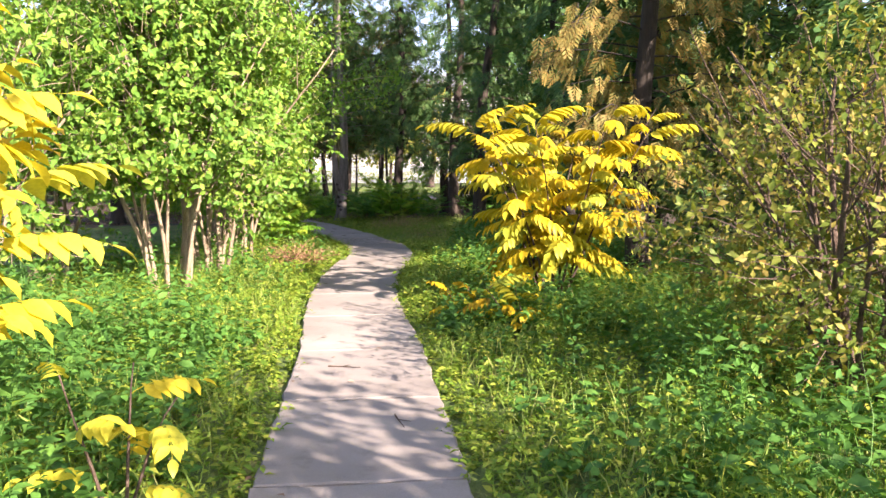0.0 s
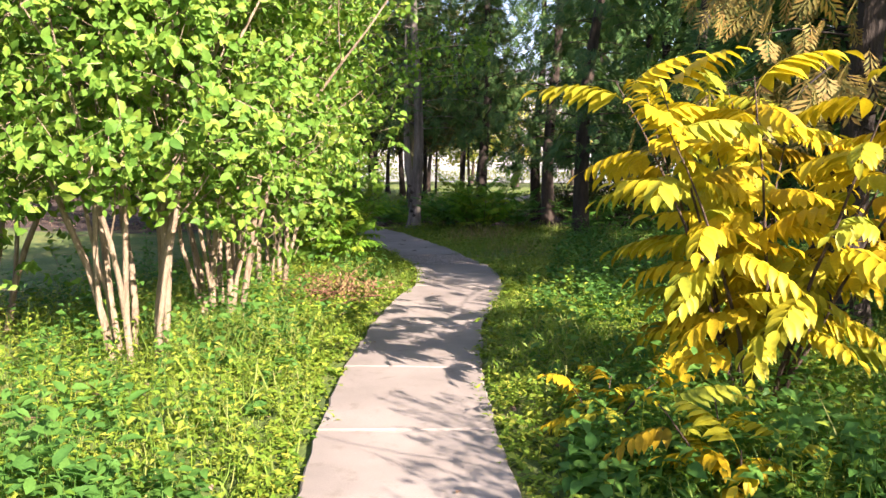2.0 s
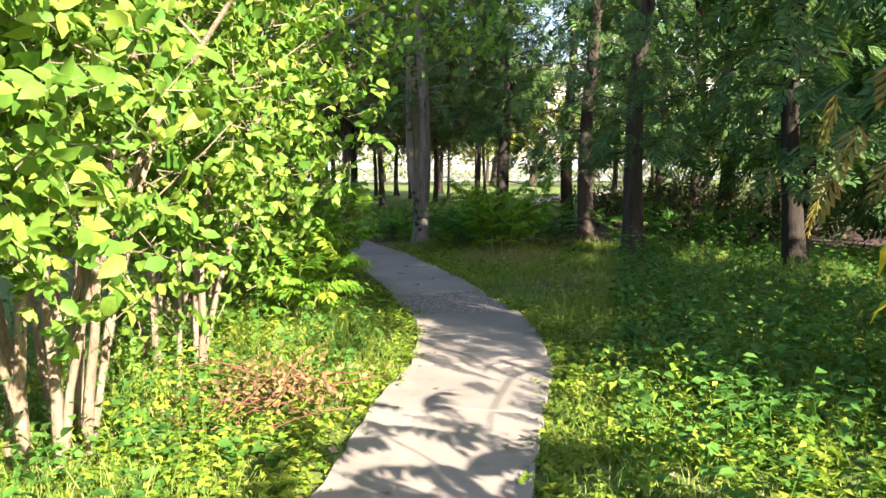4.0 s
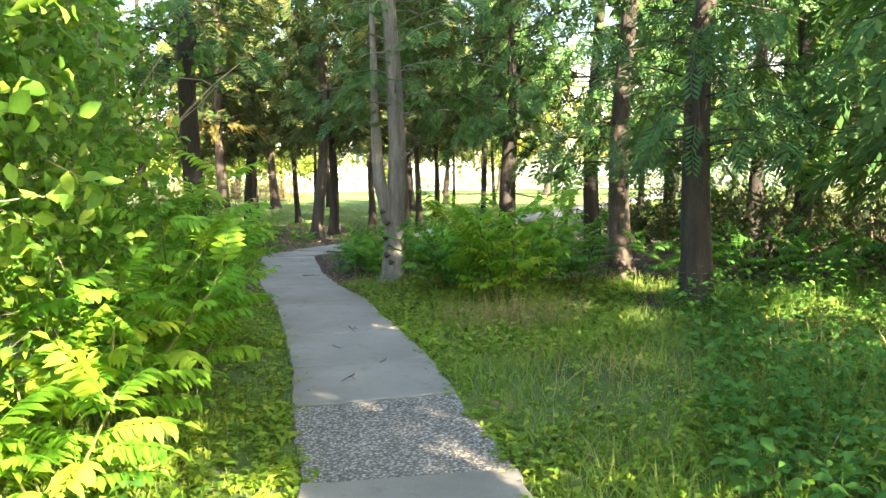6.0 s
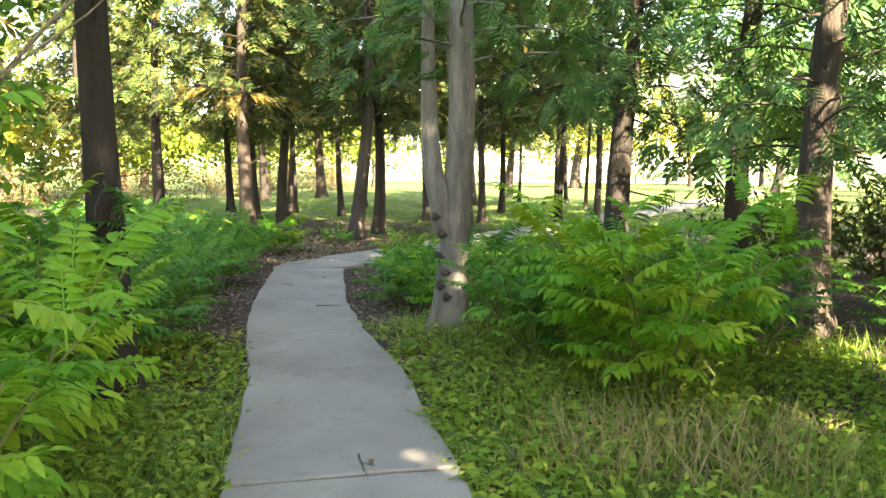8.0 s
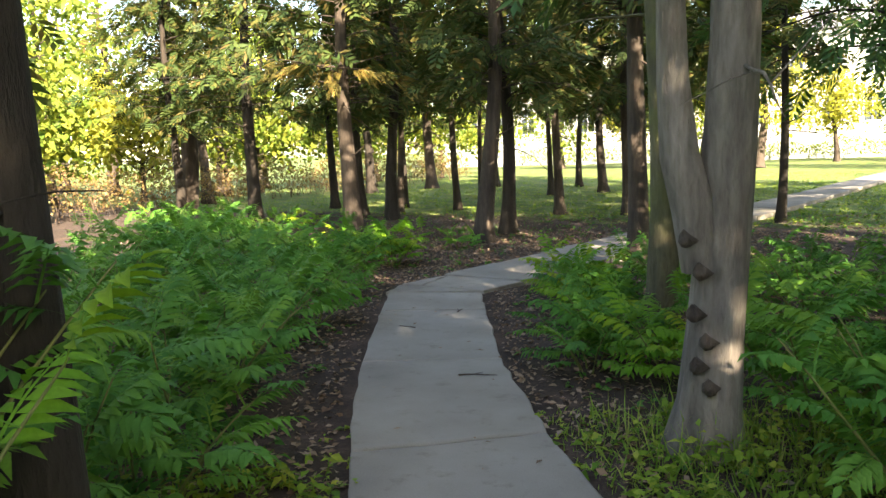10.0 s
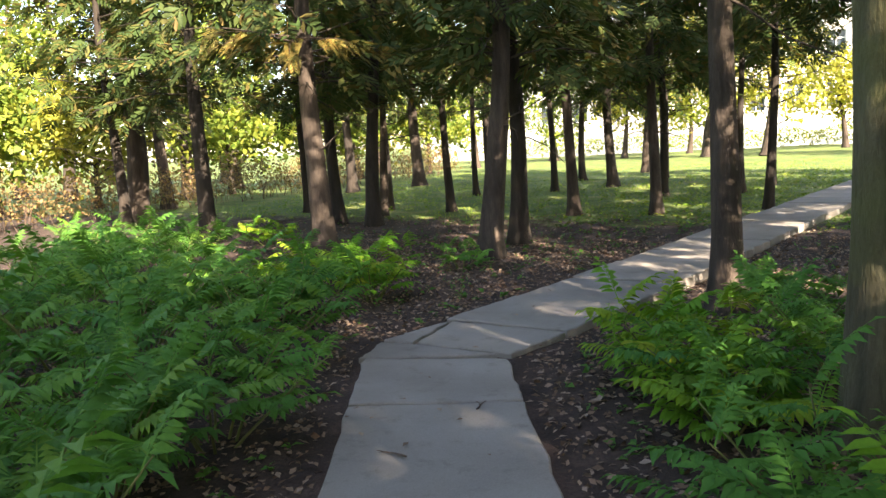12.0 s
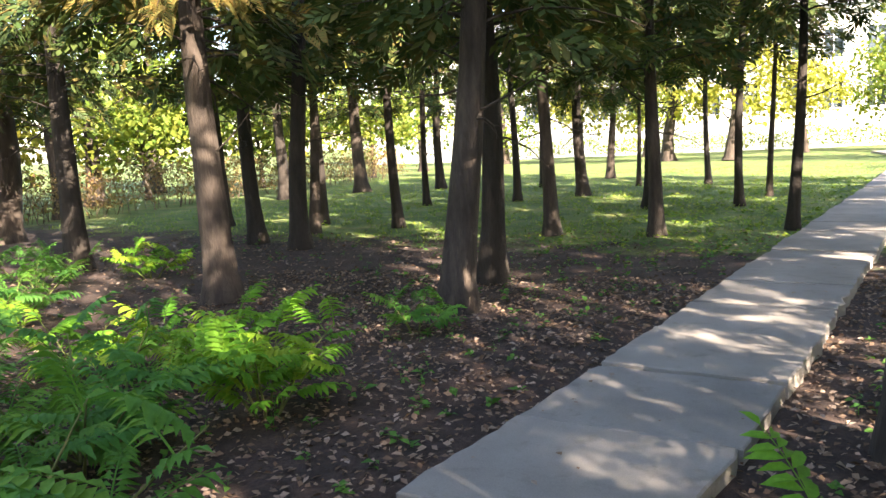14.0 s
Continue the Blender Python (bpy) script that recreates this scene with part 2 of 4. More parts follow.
LEAF12 = (np.array([(0, 0, 0), (0.14, 0.26, 0.04), (0.16, 0, 0), (0.14, -0.26, 0.04), (0.4, 0.5, 0.06), (0.42, 0, -0.02), (0.4, -0.5, 0.06), (0.72, 0.37, -0.02), (0.74, 0, -0.09), (0.72, -0.37, -0.02), (1, 0, -0.24)], float),
          np.array([(0, 2, 1), (0, 3, 2), (1, 2, 5), (1, 5, 4), (2, 3, 6), (2, 6, 5), (4, 5, 8), (4, 8, 7), (5, 6, 9), (5, 9, 8), (7, 8, 10), (8, 9, 10)]))
LEAF2 = (np.array([(0, 0, 0), (0.5, 0.5, 0.05), (1, 0, -0.1), (0.5, -0.5, 0.05)], float), np.array([(0, 3, 2), (0, 2, 1)]))
BLADE = (np.array([(0, 0.5, 0), (0, -0.5, 0), (0.55, 0.38, 0.0), (0.55, -0.38, 0.0), (1, 0, -0.22)], float),
         np.array([(0, 1, 3), (0, 3, 2), (2, 3, 4)]))


def spray_template(pairs, subs, wide=0.036):
    """A flat conifer spray one unit long: pointed branchlets on both sides of an axis that droops."""
    v, f = [], []

    def dart(p, d, length, w):
        p, d = np.array(p, float), np.array(d, float)
        n = np.array((-d[1], d[0], 0))
        i = len(v)
        mid = p + d * length * 0.5
        v.extend([p, mid + n * w, p + d * length + (0, 0, -0.06 * length), mid - n * w])
        f.extend([(i, i + 3, i + 2), (i, i + 2, i + 1)])

    dart((0, 0, 0), (1, 0, 0), 1.0, 0.022)
    for k in range(pairs):
        u = 0.12 + 0.8 * k / pairs
        for s in (-1, 1):
            ang = radians(46 - 14 * u) * s
            d = (math.cos(ang), math.sin(ang), 0)
            length = 0.5 * (1 - 0.62 * u) + 0.05
            z = -0.22 * u * u
            dart((u + 0.02 * s, 0, z), d, length, wide)
            for j in range(subs):
                q = 0.35 + 0.4 * j
                a2 = ang + radians(-34 * s if j % 2 else 26 * s)
                dart((u + d[0] * length * q, d[1] * length * q, z - 0.02), (math.cos(a2), math.sin(a2), 0), length * 0.5, 0.03)
    return np.array(v), np.array(f)


SPRAY_FINE = spray_template(7, 2)
SPRAY = spray_template(5, 1, 0.045)
SPRAY_FAR = spray_template(4, 0, 0.075)
SPRAY_HIGH = spray_template(2, 0, 0.13)


def scattered(template, P, D, N, L, W):
    """Many copies of a template: base P, along D, upper side N, length L, width W."""
    tv, tf = template
    P, D, N = np.asarray(P, float), unit(np.asarray(D, float)), np.asarray(N, float)
    S = unit(np.cross(N, D))
    U = np.cross(D, S)
    L, W = np.broadcast_to(L, len(P))[:, None, None], np.broadcast_to(W, len(P))[:, None, None]
    V = P[:, None] + tv[None, :, 0:1] * L * D[:, None] + tv[None, :, 1:2] * W * S[:, None] + tv[None, :, 2:3] * L * U[:, None]
    F = tf[None] + (np.arange(len(P)) * len(tv))[:, None, None]
    return V.reshape(-1, 3), F.reshape(-1, 3)


def joined(pieces):
    vs, fs, n = [], [], 0
    for v, f in pieces:
        vs.append(v)
        fs.append(np.asarray(f) + n)
        n += len(v)
    return np.concatenate(vs), np.concatenate(fs)


def tube(points, radii, sides=6, wobble=0.0, flute=0.0, seed=0):
    """A tapered tube along points, closed at its end; wobble and flutes roughen it like bark."""
    pts = np.array(points, float)
    r = np.array(radii, float)
    t = unit(np.gradient(pts, axis=0))
    ref = np.where(np.abs(t[:, 2:3]) > 0.9, np.array([[1.0, 0, 0]]), np.array([[0, 0, 1.0]]))
    a = unit(np.cross(ref, t))
    b = np.cross(t, a)
    loc = np.random.default_rng(seed)
    ph = np.linspace(0, 2 * np.pi, sides, endpoint=False)
    ring = 1 + flute * np.sin(3 * ph + seed) + flute * 0.7 * np.sin(5 * ph + seed * 2)
    rad = r[:, None] * ring[None] * (1 + wobble * loc.standard_normal((len(pts), sides)))
    V = pts[:, None] + rad[..., None] * (np.cos(ph)[None, :, None] * a[:, None] + np.sin(ph)[None, :, None] * b[:, None])
    V = V.reshape(-1, 3)
    i = np.arange(len(pts) - 1)[:, None] * sides
    j = np.arange(sides)[None]
    k = (j + 1) % sides
    f = np.concatenate([np.stack([i + j, i + k, i + k + sides], -1).reshape(-1, 3), np.stack([i + j, i + k + sides, i + j + sides], -1).reshape(-1, 3)])
    top = (len(pts) - 1) * sides
    cap = np.array([(top, top + q, top + q + 1) for q in range(1, sides - 1)])
    return V, np.concatenate([f, cap])


def curve_points(p0, d0, length, n, bend, loc, jitter=0.1):
    """A growing line: starts at p0 towards d0, bends by the vector bend, with some waver."""
    p, d = np.array(p0, float), unit(np.array(d0, float))
    out = [p.copy()]
    for _ in range(n):
        d = unit(d + np.array(bend) / n + loc.normal(0, jitter, 3) / math.sqrt(n))
        p = p + d * length / n
        out.append(p.copy())
    return np.array(out)


def around(loc, n):
    return unit(loc.normal(0, 1, (n, 3)))


# ---------------------------------------------------------------- ground and paths
PATH_LINE = [(2.4, -6), (1.9, -1), (1.45, 2.2), (1.02, 4.5), (0.56, 6.9), (0.2, 8.4), (-0.08, 9.7), (-0.40, 11.9), (-0.44, 14.1), (-0.88, 15.75), (-1.65, 17.4), (-2.05, 18.35), (-3.60, 21.3),
             (-4.66, 22.87), (-5.06, 23.73), (-5.66, 25.01), (-6.19, 26.2), (-6.32, 26.5)]
SIDE_LINE = [(-6.05, 27.3), (-5.68, 28.6), (-5.33, 30.0), (-4.85, 32.1), (-4.08, 35.3), (-1.55, 46), (2.3, 63)]


def on_line(line, y):
    ys = [p[1] for p in line]
    return float(np.interp(y, ys, [p[0] for p in line]))


def off_path(x, y):
    """Distance to the middle of the nearer path."""
    d = np.full(np.shape(x), 99.0)
    for line in (PATH_LINE, SIDE_LINE):
        a = np.array(line)
        for p, q in zip(a[:-1], a[1:]):
            w = q - p
            u = np.clip(((x - p[0]) * w[0] + (y - p[1]) * w[1]) / (w @ w), 0, 1)
            d = np.minimum(d, np.hypot(x - p[0] - u * w[0], y - p[1] - u * w[1]))
    return d


def ground_height(x, y):
    z = -0.035 + 0.03 * np.sin(x * 0.9 + 1.3) * np.sin(y * 0.7) + 0.015 * np.sin(x * 2.7) * np.sin(y * 2.3 + 1)
    side = np.clip((y - 26.5) / 2, 0, 1)
    z = z - 0.05 * side
    near = np.clip(1 - (off_path(x, y) - 0.5) / 0.5, 0, 1)
    return z * (1 - near) + near * (-0.035 - 0.05 * side)


def lawn_amount(x, y):
    far = 1 / (1 + np.exp(np.clip(-(y - 35 + 0.25 * (x + 6)) / 1.2, -60, 60)))
    start = 1 / (1 + np.exp(np.clip((y - 20.5) / 0.8, -60, 60)))
    return np.maximum(far, start) * 0.75


def build_ground():
    gx = np.concatenate([[-900, -300, -120, -70], np.arange(-45, -18, 1.5), np.arange(-18, 12, 0.3), np.arange(12, 40, 1.5), [60, 120, 300, 900]])
    gy = np.concatenate([[-900, -300, -100, -40, -20], np.arange(-10, 44, 0.3), np.arange(44, 100, 2.0), [150, 300, 1200]])
    X, Y = np.meshgrid(gx, gy)
    Z = ground_height(X, Y)
    V = np.stack([X, Y, Z], -1).reshape(-1, 3)
    w = len(gx)
    i, j = np.meshgrid(np.arange(len(gy) - 1), np.arange(w - 1), indexing="ij")
    a = (i * w + j).ravel()
    F = np.concatenate([np.stack([a, a + 1, a + w + 1], -1), np.stack([a, a + w + 1, a + w], -1)])
    me = mesh_of("ground", V, F, GROUND, True)
    at = me.attributes.new("lawn", "FLOAT", "POINT")
    at.data.foreach_set("value", lawn_amount(V[:, 0], V[:, 1]).astype(np.float32))
    tagged(new("ground", me), "dark woodland soil passing into green lawn", "ground", kind="structure")


def slab_mesh(corners, top, thick, mat, loc, rough=0.008):
    """A cast slab over four ground corners (start left, start right, end right, end left): worn edges, small chamfer."""
    c = [Vector((*p, 0)) for p in corners]
    ring = []
    for a, b, n in ((c[0], c[1], 7), (c[1], c[2], 9), (c[2], c[3], 7), (c[3], c[0], 9)):
        for k in range(n):
            p = a.lerp(b, k / n)
            ring.append(p + Vector((loc.normal(0, rough), loc.normal(0, rough), 0)))
    mid = sum(ring, Vector()) / len(ring)
    n = len(ring)
    V, F = [], []
    for p in ring:
        inner = p + (mid - p).normalized() * 0.011
        V += [(inner.x, inner.y, top), (p.x, p.y, top - 0.008), (p.x, p.y, top - thick)]
    V.append((mid.x, mid.y, top))
    for k in range(n):
        a, b = 3 * k, 3 * ((k + 1) % n)
        F += [(3 * n, a, b), (a, a + 1, b + 1), (a, b + 1, b), (a + 1, a + 2, b + 2), (a + 1, b + 2, b + 1)]
    me = mesh_of("slab", V, F, mat)
    me.shade_flat()
    return me


def build_paths():
    loc = np.random.default_rng(3)
    walkway = thing("path", pose(0, 0, 0), "grey concrete slab footpath with worn edges", "path", kind="structure")
    joints = [(-4.26, 0), (-2.84, 0), (-1.43, 0), (-0.01, 0), (1.40, 0), (2.76, 0), (4.20, 0.03), (5.53, 0), (6.88, -0.02), (8.38, 0.02), (9.77, 0), (11.23, 0.05), (12.61, -0.05), (13.72, 0.04), (14.84, 0.05), (15.85, 0.04), (17.14, 0.22), (18.13, 0.2), (19.34, 0.15), (21.10, 0.36), (22.3, 0.1), (23.73, -0.2), (25.37, -0.3), (26.23, -0.3)]
    for i, ((y0, k0), (y1, k1)) in enumerate(zip(joints[:-1], joints[1:])):
        gap = 0.010
        cs = []
        for y, k, side in ((y0 + gap, k0, -1), (y0 + gap, k0, 1), (y1 - gap, k1, 1), (y1 - gap, k1, -1)):
            x = on_line(PATH_LINE, y)
            slope = (on_line(PATH_LINE, y + 0.7) - on_line(PATH_LINE, y - 0.7)) / 1.4
            half = 0.5 if y < 12.5 else 0.55 if y < 21 else 0.51
            c = 1 / math.hypot(1, slope)
            cs.append((x + side * half * c, y + side * (0.15 * k - half * slope * c)))
        top = loc.normal(0, 0.0025)
        gravel = i == 15
        part("slab", slab_mesh(cs, top - 0.006 * gravel, 0.12, AGGREGATE if gravel else CONCRETE, loc), walkway,
             label="slab with bare pebble aggregate" if gravel else "")
    # broken corner pieces where the two paths meet
    for cs in ([(-6.71, 26.10), (-5.82, 26.38), (-6.48, 26.52), (-6.77, 26.52)], [(-6.50, 26.55), (-5.72, 26.43), (-5.52, 27.07), (-6.50, 27.27)], [(-6.77, 26.55), (-6.53, 26.56), (-6.53, 27.27), (-6.68, 26.95)]):
        part("slab", slab_mesh(cs, 0.004, 0.12, CONCRETE, loc), walkway)
    second = thing("side_path", pose(0, 0, 0), "raised concrete slab footpath across leaf litter", "path", kind="structure")
    y = 27.2
    while y < 70:
        y1 = y + (1.02 if y < 45 else 2.2)
        cs = []
        for yy, side in ((y + 0.01, -1), (y + 0.01, 1), (y1 - 0.012, 1), (y1 - 0.012, -1)):
            x = on_line(SIDE_LINE, yy)
            cs.append((x + side * 0.54 + 0.02 * math.sin(yy * 3), yy - 0.11 * side))
        part("slab", slab_mesh(cs, 0.012 + loc.normal(0, 0.007), 0.14, CONCRETE, loc), second)
        y = y1


build_ground()
build_paths()


# ---------------------------------------------------------------- plants
def frond_mesh(name, length, pairs, leaf_len, leaf_w, mat, seed, droop=0.35, hang=0.3, template=LEAF8):
    """A pinnate leaf: a thin stalk with paired leaflets grown onto it and one at the tip, lying along +X."""
    loc = np.random.default_rng(seed)
    q = np.concatenate([[0, 0.12], 0.22 + 0.74 * np.arange(pairs) / pairs, [1.0]])
    line = np.stack([q * length, 0.03 * length * np.sin(q * 2 + seed), length * (0.25 * q - droop * q ** 2)], -1)
    wide = np.linspace(0.0045, 0.0018, len(q))[:, None] * np.array([[0, 1, 0.25]])
    rv = np.stack([line - wide, line + wide], 1).reshape(-1, 3)
    r0 = np.arange(len(q) - 1) * 2
    rf = np.concatenate([np.stack([r0, r0 + 2, r0 + 1], -1), np.stack([r0 + 1, r0 + 2, r0 + 3], -1)])
    tv, tf = template
    verts, faces = [rv], [rf]
    n = len(rv)
    spots = [(k + 2, s) for k in range(pairs) for s in (-1, 1)] + [(len(q) - 1, 0)]
    for ring, s in spots:
        at = q[ring]
        size = leaf_len * (0.72 + 0.45 * math.sin(math.pi * (0.2 + 0.7 * at))) * loc.uniform(0.85, 1.12)
        if s:
            a = radians(loc.uniform(50, 70)) * s
            d = (math.cos(a), math.sin(a), -hang - droop * 0.9 * at + loc.normal(0, 0.12))
            nrm = (0.3 * at + loc.normal(0, 0.15), -0.2 * s, 1)
        else:
            d, nrm = (1, 0, -droop * 1.8), (0.6, 0, 1)
        v, f = scattered(template, [line[ring]], [d], [nrm], size, leaf_w * size / leaf_len)
        root = ring * 2 + (1 if s > 0 else 0)
        f = np.where(f == 0, root, f + n - 1)
        verts.append(v[1:])
        faces.append(f)
        n += len(v) - 1
    return mesh_of(name, np.concatenate(verts), np.concatenate(faces), mat)


FROND_GREEN = [frond_mesh("frond", 0.36, 9, 0.09, 0.034, LEAF_FROND, s, template=LEAF4) for s in range(3)]
FROND_LIGHT = [frond_mesh("frond", 0.36, 8, 0.10, 0.038, LEAF_FROND_LIGHT, s, template=LEAF6) for s in range(3)]
FROND_YELLOW = [frond_mesh("frond", 0.48, 7, 0.145, 0.064, LEAF_WALNUT, s, 0.75, 0.7, LEAF12) for s in range(3)]
FROND_HANGING = [frond_mesh("frond", 0.5, 5, 0.16, 0.09, LEAF_BRIGHT, s, 0.6, 0.5, LEAF12) for s in range(3)]


def frond_shrub(x, y, height, spread, stems, per_stem, fronds, label, seed, name="false_spiraea", stem_mat=None, group="", low=0.25, scale=1.0, lean=(0, 0)):
    """A shrub of arching stems that carry pinnate leaves one by one."""
    loc = np.random.default_rng(seed)
    z = float(ground_height(np.array([x]), np.array([y]))[0])
    ob = thing(name, pose(x, y, z - 0.02, 0, 0, 0), label, "shrub", group)
    for s in range(stems):
        a = 2 * math.pi * (s + loc.uniform(-0.3, 0.3)) / stems
        out = spread * loc.uniform(0.35, 1.0) / max(height, 0.1)
        h = height * loc.uniform(0.7, 1.05)
        d = (math.cos(a) * out + lean[0], math.sin(a) * out + lean[1], 1)
        base = (math.cos(a) * spread * 0.15, math.sin(a) * spread * 0.15, 0)
        pts = curve_points(base, d, h * math.sqrt(1 + out * out) * 0.95, 7, (math.cos(a) * 0.25, math.sin(a) * 0.25, -0.15), loc, 0.12)
        part("stem", mesh_of("stem", *tube(pts, np.linspace(0.006 + 0.005 * height, 0.003, 8), 5), stem_mat or STALK, True), ob)
        for k in range(per_stem):
            q = low + (1 - low) * (k + loc.uniform(0, 0.8)) / per_stem
            p = np.array([np.interp(q * 7, np.arange(8), pts[:, c]) for c in range(3)])
            az = a + k * 2.4 + loc.normal(0, 0.4)
            up = loc.uniform(5, 40) if q < 0.9 else loc.uniform(30, 65)
            m = Matrix.Translation(p) @ Euler((radians(loc.normal(0, 14)), radians(-up), az)).to_matrix().to_4x4() @ Matrix.Scale(scale * loc.uniform(0.7, 1.15), 4)
            part("frond", fronds[int(loc.integers(len(fronds)))], ob, m)
    return ob


def leafy_bush(x, y, height, radius, leaves, leaf_len, mat, label, seed, stems=9, stem_len=1.0, name="lilac_bush", group="", stem_mat=STEM, z0=0.7, squash=1.0, width=0.62, template=LEAF6, boughs=()):
    """A many-stemmed bush: bare stems below, twigs and single leaves above."""
    loc = np.random.default_rng(seed)
    ob = thing(name, pose(x, y, -0.05), label, "bush", group)
    ends = []
    for s in range(stems):
        a = 2 * math.pi * s / stems + loc.normal(0, 0.3)
        sp = loc.uniform(0.2, 0.5) * radius / height
        pts = curve_points((math.cos(a) * 0.2, math.sin(a) * 0.2, 0), (math.cos(a) * sp, math.sin(a) * sp, 1), height * loc.uniform(0.7, 0.95), 9, (math.cos(a) * 0.2, math.sin(a) * 0.2, 0), loc, 0.2)
        pieces = [tube(pts, np.linspace(0.028, 0.007, 10) * loc.uniform(0.7, 1.3), 6, 0.05)]
        for b in range(5):
            k = int(loc.integers(3, 9))
            side = curve_points(pts[k], (*loc.normal(0, 0.7, 2), 0.8), radius * loc.uniform(0.4, 0.8), 5, (0, 0, 0.1), loc, 0.25)
            pieces.append(tube(side, np.linspace(0.008, 0.003, 6), 4))
        part("stem", mesh_of("stem", *joined(pieces), stem_mat, True), ob)
    for bx, by, bz in boughs:
        line = curve_points((bx * 0.25, by * 0.25, bz * 0.62), (bx, by, bz * 0.55), math.hypot(bx, by, bz * 0.4), 8, (0, 0, -0.55), loc, 0.12)
        k = 3 + loc.integers(0, 6, 420)
        q = line[k] + loc.normal(0, 0.13, (420, 3))
        leaf = scattered(template, q, around(loc, 420) + np.array([0, 0, -0.3]), np.array([0, 0, 1.0]) + loc.normal(0, 0.5, (420, 3)), leaf_len * loc.uniform(0.6, 1.2, 420), leaf_len * width)
        limb = part("bough", mesh_of("bough", *tube(line, np.linspace(0.014, 0.004, 9), 5), stem_mat, True), ob)
        tagged(part("leaf_mass", mesh_of("leaf_mass", *leaf, mat), limb), kind="stuff")
    # leaf positions: along short twigs that fill an uneven dome
    n_twig = leaves // 9
    dirs = around(loc, n_twig)
    lump = 1 + 0.22 * np.sin(dirs[:, 0] * 5 + seed) * np.sin(dirs[:, 1] * 4 + 2) + 0.15 * np.sin(dirs[:, 2] * 7 + seed)
    rad = (loc.uniform(0.12, 1, n_twig) ** 0.45) * lump
    zc = (z0 + height) / 2
    C = dirs * rad[:, None] * np.array([radius, radius * squash, (height - z0) / 2]) + np.array([0, 0, zc])
    tdir = unit(dirs * 0.9 + np.array([0, 0, 0.5]) + loc.normal(0, 0.45, dirs.shape))
    tl = loc.uniform(0.14, 0.32, n_twig)
    twigs = scattered(BLADE, C - tdir * 0.1, tdir, around(loc, n_twig), tl + 0.1, 0.006)
    tagged(part("twig_work", mesh_of("twig_work", *twigs, stem_mat), ob), kind="stuff")
    k = np.repeat(np.arange(n_twig), 9)
    q = np.tile(np.linspace(0.05, 1, 9), n_twig)
    P = C[k] + tdir[k] * (tl[k] * q)[:, None]
    side = around(loc, len(k))
    D = unit(tdir[k] * 0.45 + side * 0.9 + np.array([0, 0, -0.18]))
    N = unit(np.array([0, 0, 0.7]) + loc.normal(0, 0.45, D.shape) + dirs[k] * 0.9)
    L = leaf_len * loc.uniform(0.6, 1.25, len(k))
    part("foliage", mesh_of("foliage", *scattered(template, P, D, N, L, L * width), mat), ob)
    return ob


def trunk_mesh(r, h, mat, seed, lean=(0, 0), sides=14, flare=0.45):
    loc = np.random.default_rng(seed)
    n = 18
    u = np.linspace(0, 1, n)
    z = h * u ** 1.25
    x = lean[0] * z + 0.5 * r * np.sin(z * 0.9 + seed)
    y = lean[1] * z + 0.5 * r * np.cos(z * 0.7 + seed * 2) - 0.5 * r * math.cos(seed * 2)
    x = x - x[0]
    y = y - y[0]
    rad = r * (1 - 0.82 * u) * (1 + flare * np.exp(-z / 0.22))
    pts = np.stack([x, y, z], -1)
    return tube(pts, rad, sides, 0.025, 0.045, seed), pts, rad


